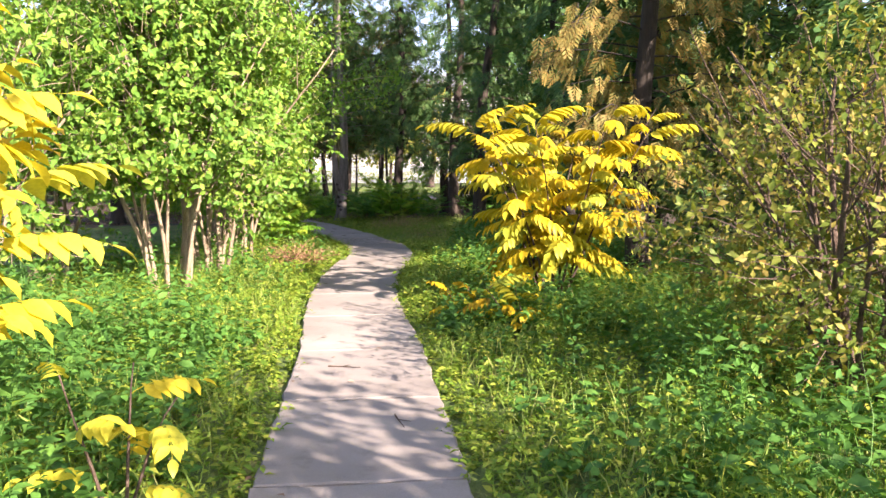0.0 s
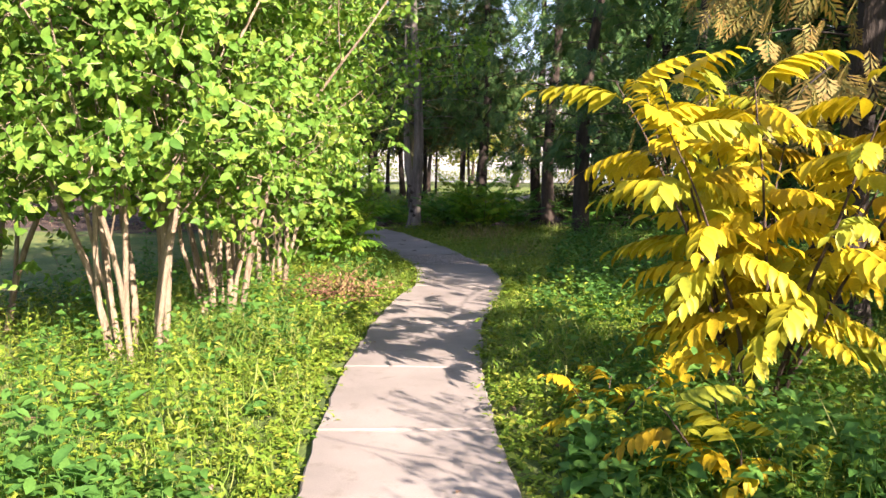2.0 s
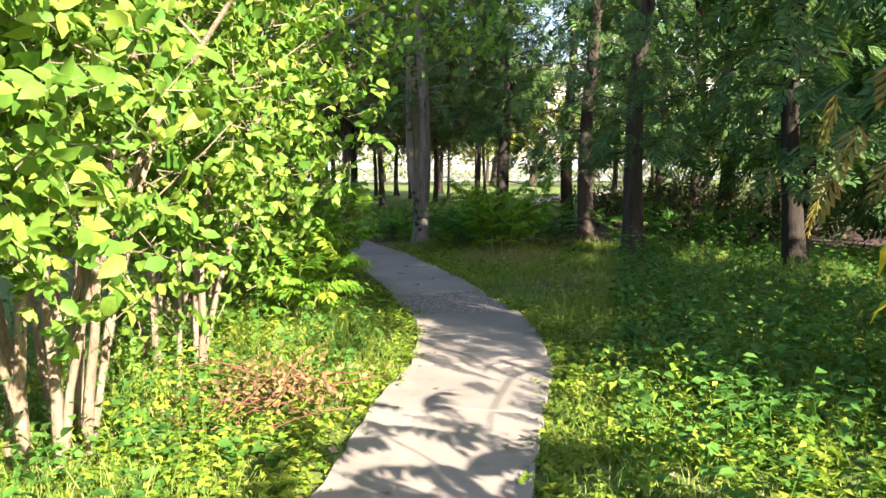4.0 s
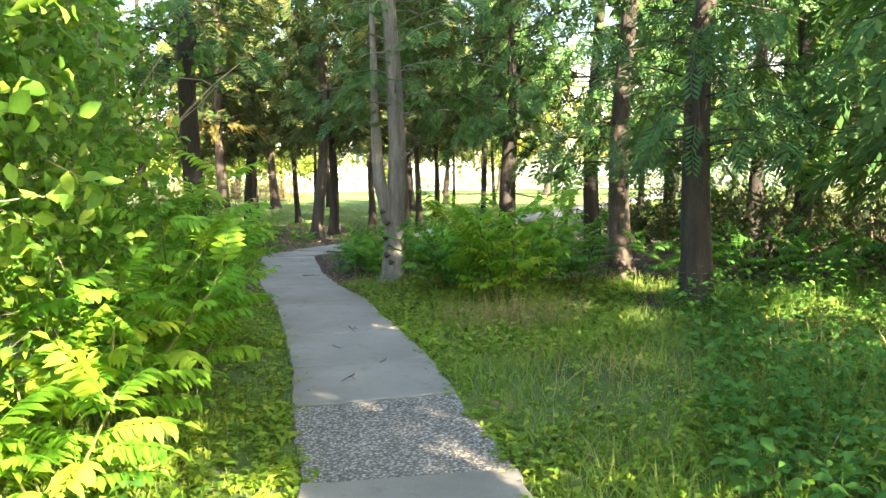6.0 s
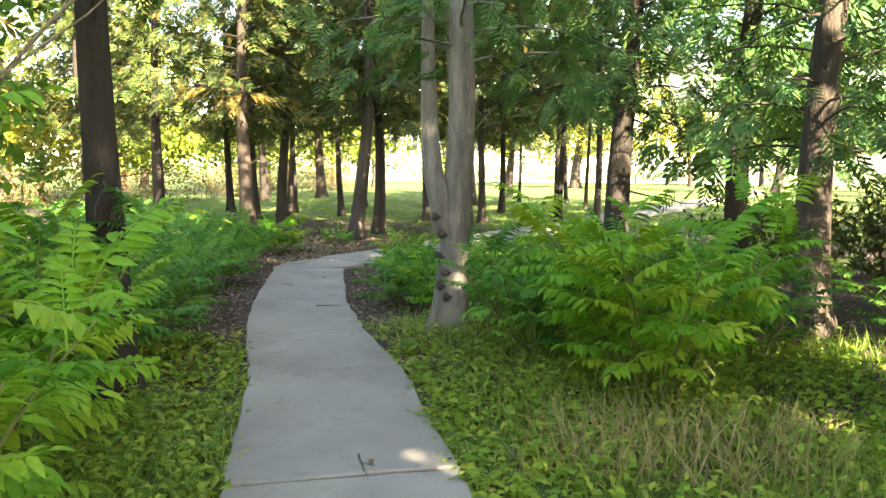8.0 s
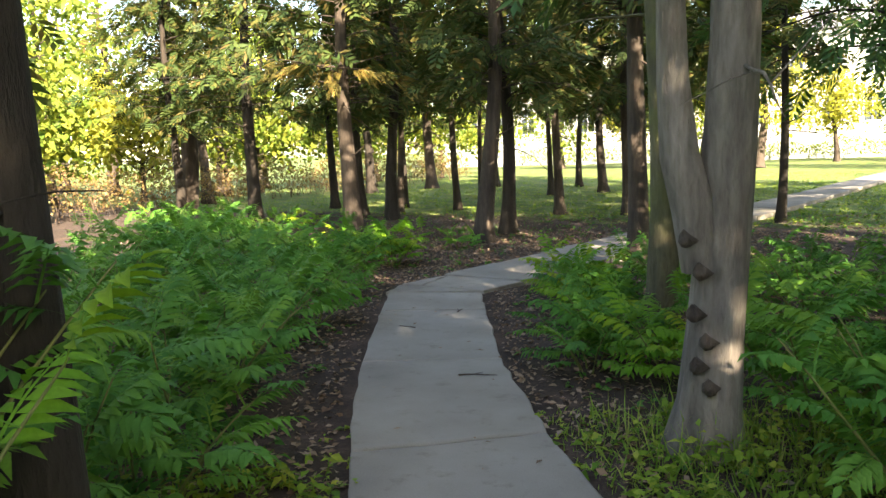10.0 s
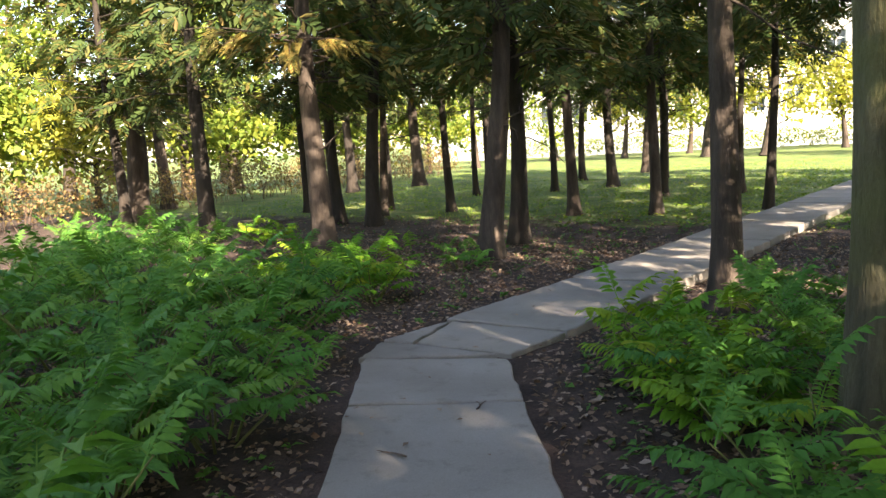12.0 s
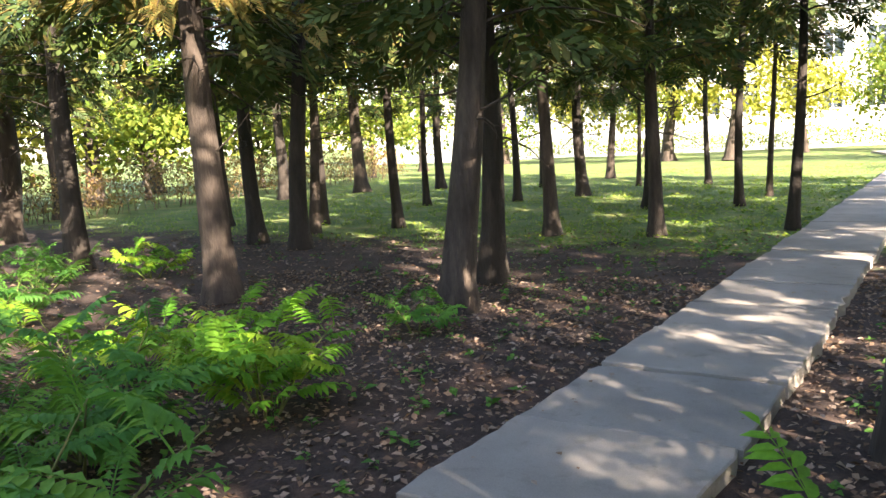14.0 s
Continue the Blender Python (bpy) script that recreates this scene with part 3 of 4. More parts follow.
def conifer(name, x, y, r, h, crown_z, crown_r, n_branch, per, spray_len, template, mat, bark, label, seed, dead=8, lean=(0, 0), group="", droop=0.5, hang=(0.15, 1.0), extra=0.0):
    """A thuja-like conifer: fluted trunk, bare dead branches below, drooping sprays on branches above."""
    loc = np.random.default_rng(seed)
    ob = thing(name, pose(x, y, -0.09), label, "tree", group)
    body, pts, rad = trunk_mesh(r, h + extra, bark, seed, lean)
    part("trunk", mesh_of("trunk", *body, bark, True), ob)

    def trunk_at(z):
        return np.array([np.interp(z, pts[:, 2], pts[:, c]) for c in range(3)])

    pieces = []
    for k in range(dead):
        z = loc.uniform(max(1.2, crown_z * 0.55), crown_z + 1.8)
        a = loc.uniform(0, 6.28)
        line = curve_points(trunk_at(z), (math.cos(a), math.sin(a), loc.uniform(-0.25, 0.35)), loc.uniform(0.5, 1.6), 6, (0, 0, loc.uniform(-0.5, 0.3)), loc, 0.4)
        pieces.append(tube(line, np.linspace(0.014, 0.003, 7), 4))
        for q in (2, 4):
            pieces.append(tube(curve_points(line[q], loc.normal(0, 1, 3), 0.35, 3, (0, 0, -0.3), loc, 0.3), np.linspace(0.005, 0.002, 4), 3))
    h += extra
    low, high = ([], [], [], []), ([], [], [], [])
    for k in range(n_branch):
        u = (k + loc.uniform(0, 1)) / n_branch
        z = crown_z + (h * 0.97 - crown_z) * u ** 1.15
        reach = crown_r * (1 - 0.6 * u) * loc.uniform(0.55, 1.1) * (0.75 + 0.25 * min(1, u * 8))
        a = k * 2.399 + loc.normal(0, 0.3)
        line = curve_points(trunk_at(z), (math.cos(a), math.sin(a), 0.35), reach, 6, (0, 0, -droop), loc, 0.15)
        pieces.append(tube(line, np.linspace(0.018 * (1 - 0.5 * u), 0.004, 7), 3))
        P, D, N, L = high if extra and z > 5.2 else low
        for j in range(per):
            q = 0.25 + 0.75 * (j + loc.uniform(0, 1)) / per
            p = np.array([np.interp(q * 6, np.arange(7), line[:, c]) for c in range(3)])
            out = unit(np.array([math.cos(a), math.sin(a), 0]) + loc.normal(0, 0.65, 3) * np.array([1, 1, 0.3]))
            P.append(p + loc.normal(0, 0.13, 3))
            D.append(out + np.array([0, 0, -loc.uniform(*hang)]))
            N.append(np.array([0, 0, 1]) + out * 0.5 + loc.normal(0, 0.55, 3))
            L.append((0.7 if extra and z > 5.2 else spray_len) * loc.uniform(0.65, 1.25))
    tagged(part("branch_work", mesh_of("branch_work", *joined(pieces), bark, True), ob), kind="stuff")
    leaves = [scattered(t, g[0], g[1], g[2], np.array(g[3]), np.array(g[3])) for t, g in ((template, low), (SPRAY_HIGH, high)) if g[0]]
    part("crown", mesh_of("crown", *joined(leaves), mat), ob)
    return ob


def broad_tree(name, x, y, r, h, crown_z, crown_r, leaves, leaf_len, mat, bark, label, seed, group=""):
    """A broadleaf tree: trunk, forking limbs and a crown of leaf clusters with gaps."""
    loc = np.random.default_rng(seed)
    ob = thing(name, pose(x, y, -0.08), label, "tree", group)
    body, pts, rad = trunk_mesh(r, h * 0.8, bark, seed, (loc.normal(0, 0.03), loc.normal(0, 0.03)), 10)
    part("trunk", mesh_of("trunk", *body, bark, True), ob)
    pieces, tips = [], []
    for k in range(26):
        z = crown_z * 0.8 + (h * 0.72 - crown_z * 0.8) * k / 26
        a = k * 2.399
        p0 = np.array([np.interp(z, pts[:, 2], pts[:, c]) for c in range(3)])
        line = curve_points(p0, (math.cos(a), math.sin(a), 0.6), crown_r * loc.uniform(0.6, 1.0) * (1 - 0.3 * k / 26), 6, (0, 0, 0.15), loc, 0.3)
        pieces.append(tube(line, np.linspace(0.035, 0.006, 7), 4))
        tips += [line[3], line[5], line[6], line[6]]
    tagged(part("limb_work", mesh_of("limb_work", *joined(pieces), bark, True), ob), kind="stuff")
    tips = np.array(tips)
    c = tips[loc.integers(len(tips), size=leaves)]
    P = c + loc.normal(0, 0.45, (leaves, 3)) * np.array([1, 1, 0.8])
    D = around(loc, leaves) + np.array([0, 0, -0.4])
    L = leaf_len * loc.uniform(0.6, 1.3, leaves)
    part("crown", mesh_of("crown", *scattered(LEAF2, P, D, np.array([0, 0, 1.0]) + loc.normal(0, 0.5, (leaves, 3)), L, L * 0.7), mat), ob)
    return ob


def ground_cover(name, label, xr, yr, plants, per, height, leaf_len, mat, seed, keep=0.6, width=0.6, patch=None, category="undergrowth"):
    """Low herbs: many short plants, each with leaves up its stalk, off the paths."""
    loc = np.random.default_rng(seed)
    x, y = loc.uniform(*xr, plants), loc.uniform(*yr, plants)
    ok = off_path(x, y) > keep + loc.normal(0, 0.05, plants)
    ok &= loc.uniform(0, 1, plants) < np.clip(1.35 - 0.17 * off_path(x, y), 0.3, 1)
    if patch is not None:
        ok &= patch(x, y, loc)
    x, y = x[ok], y[ok]
    n = len(x)
    d = off_path(x, y)
    clump = 0.6 + 0.55 * (np.sin(x * 1.9 + seed) * np.sin(y * 1.6 + 2 * seed) * 0.5 + 0.5) + 0.35 * (np.sin(x * 5.1) * np.sin(y * 4.3 + seed))
    H = height * loc.uniform(0.45, 1.2, n) * np.clip(0.35 + (d - keep) * 0.9, 0.35, 1.0) * clump
    z = ground_height(x, y)
    k = np.repeat(np.arange(n), per)
    q = np.tile((np.arange(per) + 0.6) / per, n)
    lean = loc.normal(0, 0.22, (n, 2))
    P = np.stack([x[k] + lean[k, 0] * H[k] * q, y[k] + lean[k, 1] * H[k] * q, z[k] + H[k] * q], -1)
    a = np.tile(np.arange(per) * 2.2, n) + loc.uniform(0, 6.28, n)[k] + loc.normal(0, 0.3, n * per)
    D = np.stack([np.cos(a), np.sin(a), loc.normal(0.1, 0.35, n * per)], -1)
    N = np.array([0, 0, 1.0]) + loc.normal(0, 0.3, (n * per, 3))
    L = leaf_len * loc.uniform(0.45, 1.5, n * per) * (1.15 - 0.45 * q)
    near = (d[k] < 1.6) & (leaf_len > 0.07)
    leaves = joined([scattered(LEAF6, P[near], D[near], N[near], L[near], L[near] * width), scattered(LEAF4, P[~near], D[~near], N[~near], L[~near], L[~near] * width)])
    up = np.stack([lean[:, 0], lean[:, 1], np.ones(n)], -1)
    stalks = scattered(BLADE, np.stack([x, y, z - 0.01], -1), up, around(loc, n), H * 1.05, 0.005)
    tagged(new(name, mesh_of(name, *joined([leaves, stalks]), mat)), label, category, kind="stuff")


def grass_field(name, label, xr, yr, blades, height, mat, seed, keep=0.56, width=0.007, patch=None):
    loc = np.random.default_rng(seed)
    x, y = loc.uniform(*xr, blades), loc.uniform(*yr, blades)
    ok = off_path(x, y) > keep + loc.normal(0, 0.03, blades)
    if patch is not None:
        ok &= patch(x, y, loc)
    x, y = x[ok], y[ok]
    n = len(x)
    D = np.stack([loc.normal(0, 0.42, n), loc.normal(0, 0.42, n), np.ones(n)], -1)
    N = np.stack([D[:, 0] * 0, D[:, 1] * 0, np.ones(n)], -1) + loc.normal(0, 0.9, (n, 3)) * np.array([1, 1, 0.1])
    tall = 0.65 + 0.5 * np.sin(x * 2.1 + seed) * np.sin(y * 1.7)
    L = height * loc.uniform(0.35, 1.25, n) * tall * np.clip(0.4 + (off_path(x, y) - keep) * 1.2, 0.4, 1)
    P = np.stack([x, y, ground_height(x, y) - 0.01], -1)
    tagged(new(name, mesh_of(name, *scattered(BLADE, P, D, N, L, width * loc.uniform(0.7, 1.5, n)), mat)), label, "grass", kind="stuff")


def leaf_litter(name, label, xr, yr, count, leaf_len, seed, patch=None, mat=None, over_path=False):
    loc = np.random.default_rng(seed)
    x, y = loc.uniform(*xr, count), loc.uniform(*yr, count)
    d = off_path(x, y)
    ok = (d < 0.5) if over_path else (d > 0.55)
    if patch is not None:
        ok &= patch(x, y, loc)
    x, y = x[ok], y[ok]
    n = len(x)
    z = (np.where(y > 27.3, 0.022, 0.012) if over_path else ground_height(x, y) + loc.uniform(0.005, 0.03, n))
    a = loc.uniform(0, 6.28, n)
    D = np.stack([np.cos(a), np.sin(a), loc.normal(0, 0.05 if over_path else 0.25, n)], -1)
    N = np.array([0, 0, 1.0]) + loc.normal(0, 0.1 if over_path else 0.4, (n, 3))
    L = leaf_len * loc.uniform(0.5, 1.4, n)
    tagged(new(name, mesh_of(name, *scattered(LEAF2, np.stack([x, y, z], -1), D, N, L, L * 0.6), mat or LITTER)), label, "leaves", kind="stuff")



# ---------------------------------------------------------------- building beyond the lawn
def box(name, x0, x1, y0, y1, z0, z1, mat, parent, bevel=0.01, label=""):
    bm = bmesh.new()
    bmesh.ops.create_cube(bm, size=1)
    for v in bm.verts:
        v.co = Vector((x0 if v.co.x < 0 else x1, y0 if v.co.y < 0 else y1, z0 if v.co.z < 0 else z1))
    if bevel:
        bmesh.ops.bevel(bm, geom=bm.edges[:], offset=bevel, segments=1, affect="EDGES")
    me = bpy.data.meshes.new(name)
    bm.to_mesh(me)
    bm.free()
    me.materials.append(mat)
    return part(name, me, parent, label=label)


def build_house():
    y0 = 88.0
    ob = thing("school_building", pose(0, 0, 0), "long white two-storey building with a grey plinth", "building")
    box("plinth", -34, 30, y0 - 0.12, y0 + 12, -0.2, 1.75, PLINTH, ob, 0.02)
    xs = [-32 + 2.75 * k for k in range(22)]
    # wall with real openings: piers between windows, bands above and below
    for z0, z1 in ((1.75, 2.7), (4.75, 6.2), (8.2, 9.4)):
        box("wall", -34, 30, y0, y0 + 0.5, z0, z1, PLASTER, ob, 0)
    edges = [-34.0] + [v for x in xs for v in (x, x + 1.35)] + [30.0]
    for z0, z1 in ((2.7, 4.75), (6.2, 8.2)):
        for a, b in zip(edges[::2], edges[1::2]):
            box("wall", a, b, y0, y0 + 0.5, z0, z1, PLASTER, ob, 0)
        for x in xs:
            w = box("window", x + 0.003, x + 1.347, y0 + 0.32, y0 + 0.34, z0 + 0.003, z1 - 0.003, PANE, ob, 0)
            for a, b, c, d in ((0.003, 0.09, 0, 1), (1.26, 1.347, 0, 1), (0.64, 0.71, 0, 1)):
                box("window_frame", x + a, x + b, y0 + 0.24, y0 + 0.32, z0 + 0.003, z1 - 0.003, FRAME_WHITE, w, 0)
            box("window_frame", x + 0.09, x + 1.26, y0 + 0.25, y0 + 0.31, z0 + 1.4, z0 + 1.47, FRAME_WHITE, w, 0)
            box("window_sill", x - 0.08, x + 1.43, y0 - 0.1, y0 + 0.2, z0 - 0.08, z0 - 0.003, FRAME_WHITE, w, 0)
    box("core", -33.9, 29.9, y0 + 0.52, y0 + 12, 1.76, 9.38, PLASTER, ob, 0)
    box("cornice", -34.3, 30.3, y0 - 0.35, y0 + 12.3, 9.4, 9.75, PLASTER, ob, 0.03)
    v = [(-34.6, y0 - 0.6, 9.76), (30.6, y0 - 0.6, 9.76), (30.6, y0 + 12.6, 9.76), (-34.6, y0 + 12.6, 9.76), (-31, y0 + 6, 12.3), (27, y0 + 6, 12.3)]
    part("roof", mesh_of("roof", v, [(0, 1, 5), (0, 5, 4), (1, 2, 5), (2, 3, 4), (2, 4, 5), (3, 0, 4)], ROOFING), ob)


build_house()


def hedge(name, x0, y0, x1, y1, height, depth, leaves, leaf_len, mat, label, seed, lumps=0.25):
    """A clipped or ragged row of twiggy bushes: stems, twigs and leaves."""
    loc = np.random.default_rng(seed)
    ob = thing(name, pose(0, 0, 0), label, "hedge")
    n = leaves
    u = loc.uniform(0, 1, n)
    run = np.array([x1 - x0, y1 - y0])
    side = np.array([-run[1], run[0]]) / np.hypot(*run)
    h = height * (1 + lumps * np.sin(u * 60 + seed) * np.sin(u * 23))
    w = loc.normal(0, 0.36, n) * depth
    P = np.stack([x0 + run[0] * u + side[0] * w, y0 + run[1] * u + side[1] * w, h * loc.uniform(0.08, 1, n) ** 0.8 - 0.05], -1)
    D = around(loc, n) + np.array([0, 0, 0.3])
    L = leaf_len * loc.uniform(0.5, 1.3, n)
    part("foliage", mesh_of("foliage", *scattered(LEAF2, P, D, np.array([0, 0, 1.0]) + loc.normal(0, 0.6, (n, 3)), L, L * 0.65), mat), ob)
    m = max(40, n // 40)
    u = loc.uniform(0, 1, m)
    w = loc.normal(0, 0.25, m) * depth
    P = np.stack([x0 + run[0] * u + side[0] * w, y0 + run[1] * u + side[1] * w, np.full(m, -0.1)], -1)
    D = np.stack([loc.normal(0, 0.25, m), loc.normal(0, 0.25, m), np.ones(m)], -1)
    tagged(part("stem_work", mesh_of("stem_work", *scattered(BLADE, P, D, around(loc, m), height * loc.uniform(0.7, 1.2, m), 0.022), TWIG_DARK), ob), kind="stuff")


hedge("ragged_hedge", -21.5, 33, -21, 62, 1.25, 1.3, 14000, 0.10, HEDGE_BROWN, "ragged brown hedge with bare twigs behind lawn", 5)
hedge("green_hedge", -26, 85.8, 26, 85.8, 1.3, 1.6, 12000, 0.18, CROWN_GREEN, "green hedge along the foot of white building", 6)

# ---------------------------------------------------------------- trees
# near thujas on the open side
conifer("thuja_tree", 0.87, 21.15, 0.18, 10, 1.65, 2.1, 84, 16, 0.31, SPRAY, THUJA, BARK_BROWN, "thuja with a bare brown trunk and drooping green sprays", 21, 6, (0.07, 0.02), "thujas beside the grass", 0.8, (0.3, 1.6))
conifer("thuja_tree", 0.05, 23.85, 0.17, 10, 1.6, 2.0, 64, 14, 0.31, SPRAY, THUJA, BARK_BROWN, "thuja with a shaded trunk and drooping green sprays", 22, 6, (0.02, 0.0), "thujas beside the grass", 0.8, (0.3, 1.6))
conifer("thuja_tree", -1.87, 25.7, 0.165, 9, 2.1, 1.9, 80, 16, 0.31, SPRAY, THUJA, BARK_DARK, "thuja with a straight dark trunk and green sprays", 23, 6, (0, 0), "thujas beside the grass", 0.8, (0.3, 1.6))
THUJAS = [(3.09, 19.87, 0.16, 2.0), (-0.46, 26.6, 0.16, 2.2), (1.03, 30.6, 0.15, 2.6), (2.53, 28.9, 0.16, 2.3), (2.9, 26.3, 0.16, 2.2), (3.96, 32.7, 0.15, 2.6), (4.98, 30.9, 0.15, 2.4), (2.2, 37.5, 0.13, 2.0), (5.4, 36.5, 0.13, 1.9), (7.6, 34.5, 0.14, 1.8), (0.6, 44, 0.13, 2.4), (8.5, 40, 0.14, 1.8), (6.6, 29, 0.15, 2.0), (5.9, 23.2, 0.16, 2.0), (9.4, 29.6, 0.15, 1.8), (4.3, 24.9, 0.15, 2.1), (11.0, 34.0, 0.15, 1.7)]
for i, (x, y, r, cz) in enumerate(THUJAS):
    conifer("thuja_tree", x, y, r, 10, cz - 0.45, 2.1, 56, 13, 0.46, SPRAY_FAR, THUJA, BARK_DARK, "dark-trunked thuja with hanging green sprays", 40 + i, 5, (0.01, 0), "thujas beside the grass", 0.8, (0.3, 1.6), 2.8 if x > 0.5 and y > 26 else 0.0)
# added short thujas, placed to block the sun from the shrubs under the stand
for i, (x, y, h) in enumerate([(6.4, 19.9, 6.6), (8.2, 18.2, 7.0), (5.0, 21.6, 6.0)]):
    conifer("thuja_tree", x, y, 0.13, h, 0.7, 1.9, 56, 13, 0.46, SPRAY_FAR, THUJA, BARK_DARK, "short dense thuja added to shade the low growth", 80 + i, 3, (0.01, 0), "thujas beside the grass", 0.8, (0.3, 1.6))
# dark thujas behind the yellow shrub
for i, (x, y, mat, cz, label) in enumerate([(3.5, 12.0, THUJA_BROWN, 1.6, "thuja with browning yellow hanging sprays"), (4.0, 14.9, THUJA, 2.0, "dense dark green thuja"), (5.8, 13.2, THUJA, 0.9, "dense dark green thuja"),
                                         (6.8, 10.4, THUJA, 0.9, "dense dark green thuja"), (7.4, 14.4, THUJA, 0.9, "dense dark green thuja")]):
    conifer("thuja_tree", x, y, 0.16, 9.5, cz, 2.5 if mat is THUJA_BROWN else 2.1, *((95, 22, 0.27, SPRAY) if mat is THUJA_BROWN else (100, 15, 0.5, SPRAY_FAR)), mat, BARK_DARK, label, 60 + i, 4, (0, 0), "thujas behind the yellow shrub", 0.8, (0.8, 2.6) if mat is THUJA_BROWN else (0.2, 1.2), 3.0)


def forked_thuja():
    """The grey-barked tree beside the path: a main trunk and a second limb that parts from it low down."""
    ob = conifer("forked_thuja", -3.09, 22.72, 0.15, 9.5, 2.4, 1.8, 64, 14, 0.30, SPRAY, THUJA, BARK_GREY, "weathered grey forked thuja trunk with green sprays above", 31, 8, (0.012, 0.0))
    line = np.array([(-0.01, -0.02, 0.95), (-0.05, -0.04, 1.25), (-0.11, -0.05, 1.5), (-0.14, -0.06, 1.85), (-0.15, -0.06, 2.4), (-0.16, -0.05, 3.4), (-0.18, 0, 5.0)])
    part("limb", mesh_of("limb", *tube(line, [0.10, 0.1, 0.088, 0.075, 0.06, 0.045, 0.02], 10, 0.04, 0.06, 4), BARK_GREY, True), ob)
    loc = np.random.default_rng(12)
    for z, a in ((0.75, -1.9), (0.62, -1.5), (0.95, -1.7), (0.5, -1.8), (0.4, -1.4), (1.1, -2.2)):
        c = np.array([math.cos(a) * 0.15 + 0.02, math.sin(a) * 0.15, z])
        knot = tube(np.array([c - (0.02 * math.cos(a), 0.02 * math.sin(a), 0), c + (0.02 * math.cos(a), 0.02 * math.sin(a), 0.004), c + (0.024 * math.cos(a), 0.024 * math.sin(a), 0.008)]), [0.045, 0.036, 0.015], 7, 0.12, 0, 3)
        part("knot", mesh_of("knot", *knot, BARK_BROWN, True), ob)


forked_thuja()
conifer("straight_tree", -3.70, 25.2, 0.125, 9, 3.6, 1.6, 34, 11, 0.4, SPRAY_FAR, CONIFER_DARK, BARK_MOSS, "straight tree with smooth mossy olive trunk", 32, 3)
conifer("conifer", -4.5, 28.37, 0.135, 9, 3.1, 1.8, 66, 14, 0.46, SPRAY_FAR, CONIFER_DARK, BARK_BROWN, "brown-barked conifer beside the raised path", 33, 8, (0.03, 0))
conifer("conifer", -4.55, 20.2, 0.14, 8, 2.6, 1.7, 50, 13, 0.32, SPRAY, THUJA, BARK_DARK, "dark-trunked conifer behind compound-leaved shrubs", 34, 6)
conifer("conifer", -8.9, 21.4, 0.16, 9, 1.1, 2.2, 70, 14, 0.46, SPRAY_FAR, CONIFER_DARK, BARK_DARK, "dense dark conifer behind the lilac thicket", 35, 6)

GROVE = [(-18.4, 36.0, 0.28), (-17.3, 34.6, 0.13), (-13.7, 32.95, 0.16), (-10.2, 31.3, 0.17), (-12.7, 35.9, 0.14), (-11.5, 35.2, 0.15), (-12.3, 37.1, 0.1), (-12.9, 38.6, 0.09), (-18.6, 46.7, 0.2), (-17.1, 49.2, 0.24),
         (-11.1, 38.15, 0.1), (-12.4, 43.1, 0.09), (-7.6, 31.15, 0.16), (-7.7, 32.65, 0.14), (-10.2, 43.6, 0.1), (-7.9, 36.7, 0.12), (-8.85, 45.1, 0.16), (-10.8, 49.4, 0.13), (-9.3, 53.6, 0.15), (-7.8, 48.6, 0.07),
         (-6.85, 41.2, 0.11), (-6.3, 36.5, 0.11), (-5.85, 48.5, 0.09), (-5.1, 41.5, 0.09), (-4.45, 43.6, 0.07), (-4.4, 37.3, 0.09), (-3.1, 34.6, 0.09), (-22, 41, 0.2), (-15.2, 38.6, 0.13), (-14.5, 50, 0.16)]
for i, (x, y, r) in enumerate(GROVE):
    loc = np.random.default_rng(900 + i)
    thick = r > 0.1
    conifer("conifer", x, y, r, 7 + 12 * r + loc.uniform(0, 1), 2.45 if thick else 3.1, 1.7 + 3 * r, int(44 + 110 * r), 12, 0.46, SPRAY_FAR, CONIFER_DARK,
            BARK_DARK if i % 3 else BARK_BROWN, "tall conifer with a bare dark trunk" if thick else "slim young conifer with a bare trunk", 100 + i, 9, (loc.normal(0, 0.012), loc.normal(0, 0.012)), "grove of conifers")


def hanging_bough():
    """The low lit bough with pale sprays over the grove's edge."""
    loc = np.random.default_rng(77)
    ob = thing("hanging_bough", pose(-9.69, 30.55, 2.75), "pale yellow-green conifer bough hanging in sunlight", "branch")
    P, D, N = [], [], []
    pieces = []
    for a in (-2.6, -1.9, -1.2, -0.5, 0.1):
        line = curve_points((-0.6, 0.65, 0.25), (math.cos(a), math.sin(a), 0.1), 1.3, 6, (0, 0, -0.5), loc, 0.2)
        pieces.append(tube(line, np.linspace(0.012, 0.003, 7), 4))
        for j in range(9):
            P.append(line[2 + j % 5])
            D.append(np.array([math.cos(a), math.sin(a), -0.7]) + loc.normal(0, 0.4, 3))
            N.append(np.array([0, 0, 1]) + loc.normal(0, 0.4, 3))
    tagged(part("twig_work", mesh_of("twig_work", *joined(pieces), TWIG_DARK), ob), kind="stuff")
    part("foliage", mesh_of("foliage", *scattered(SPRAY_FINE, P, D, N, 0.34, 0.34), THUJA_BROWN), ob)


hanging_bough()

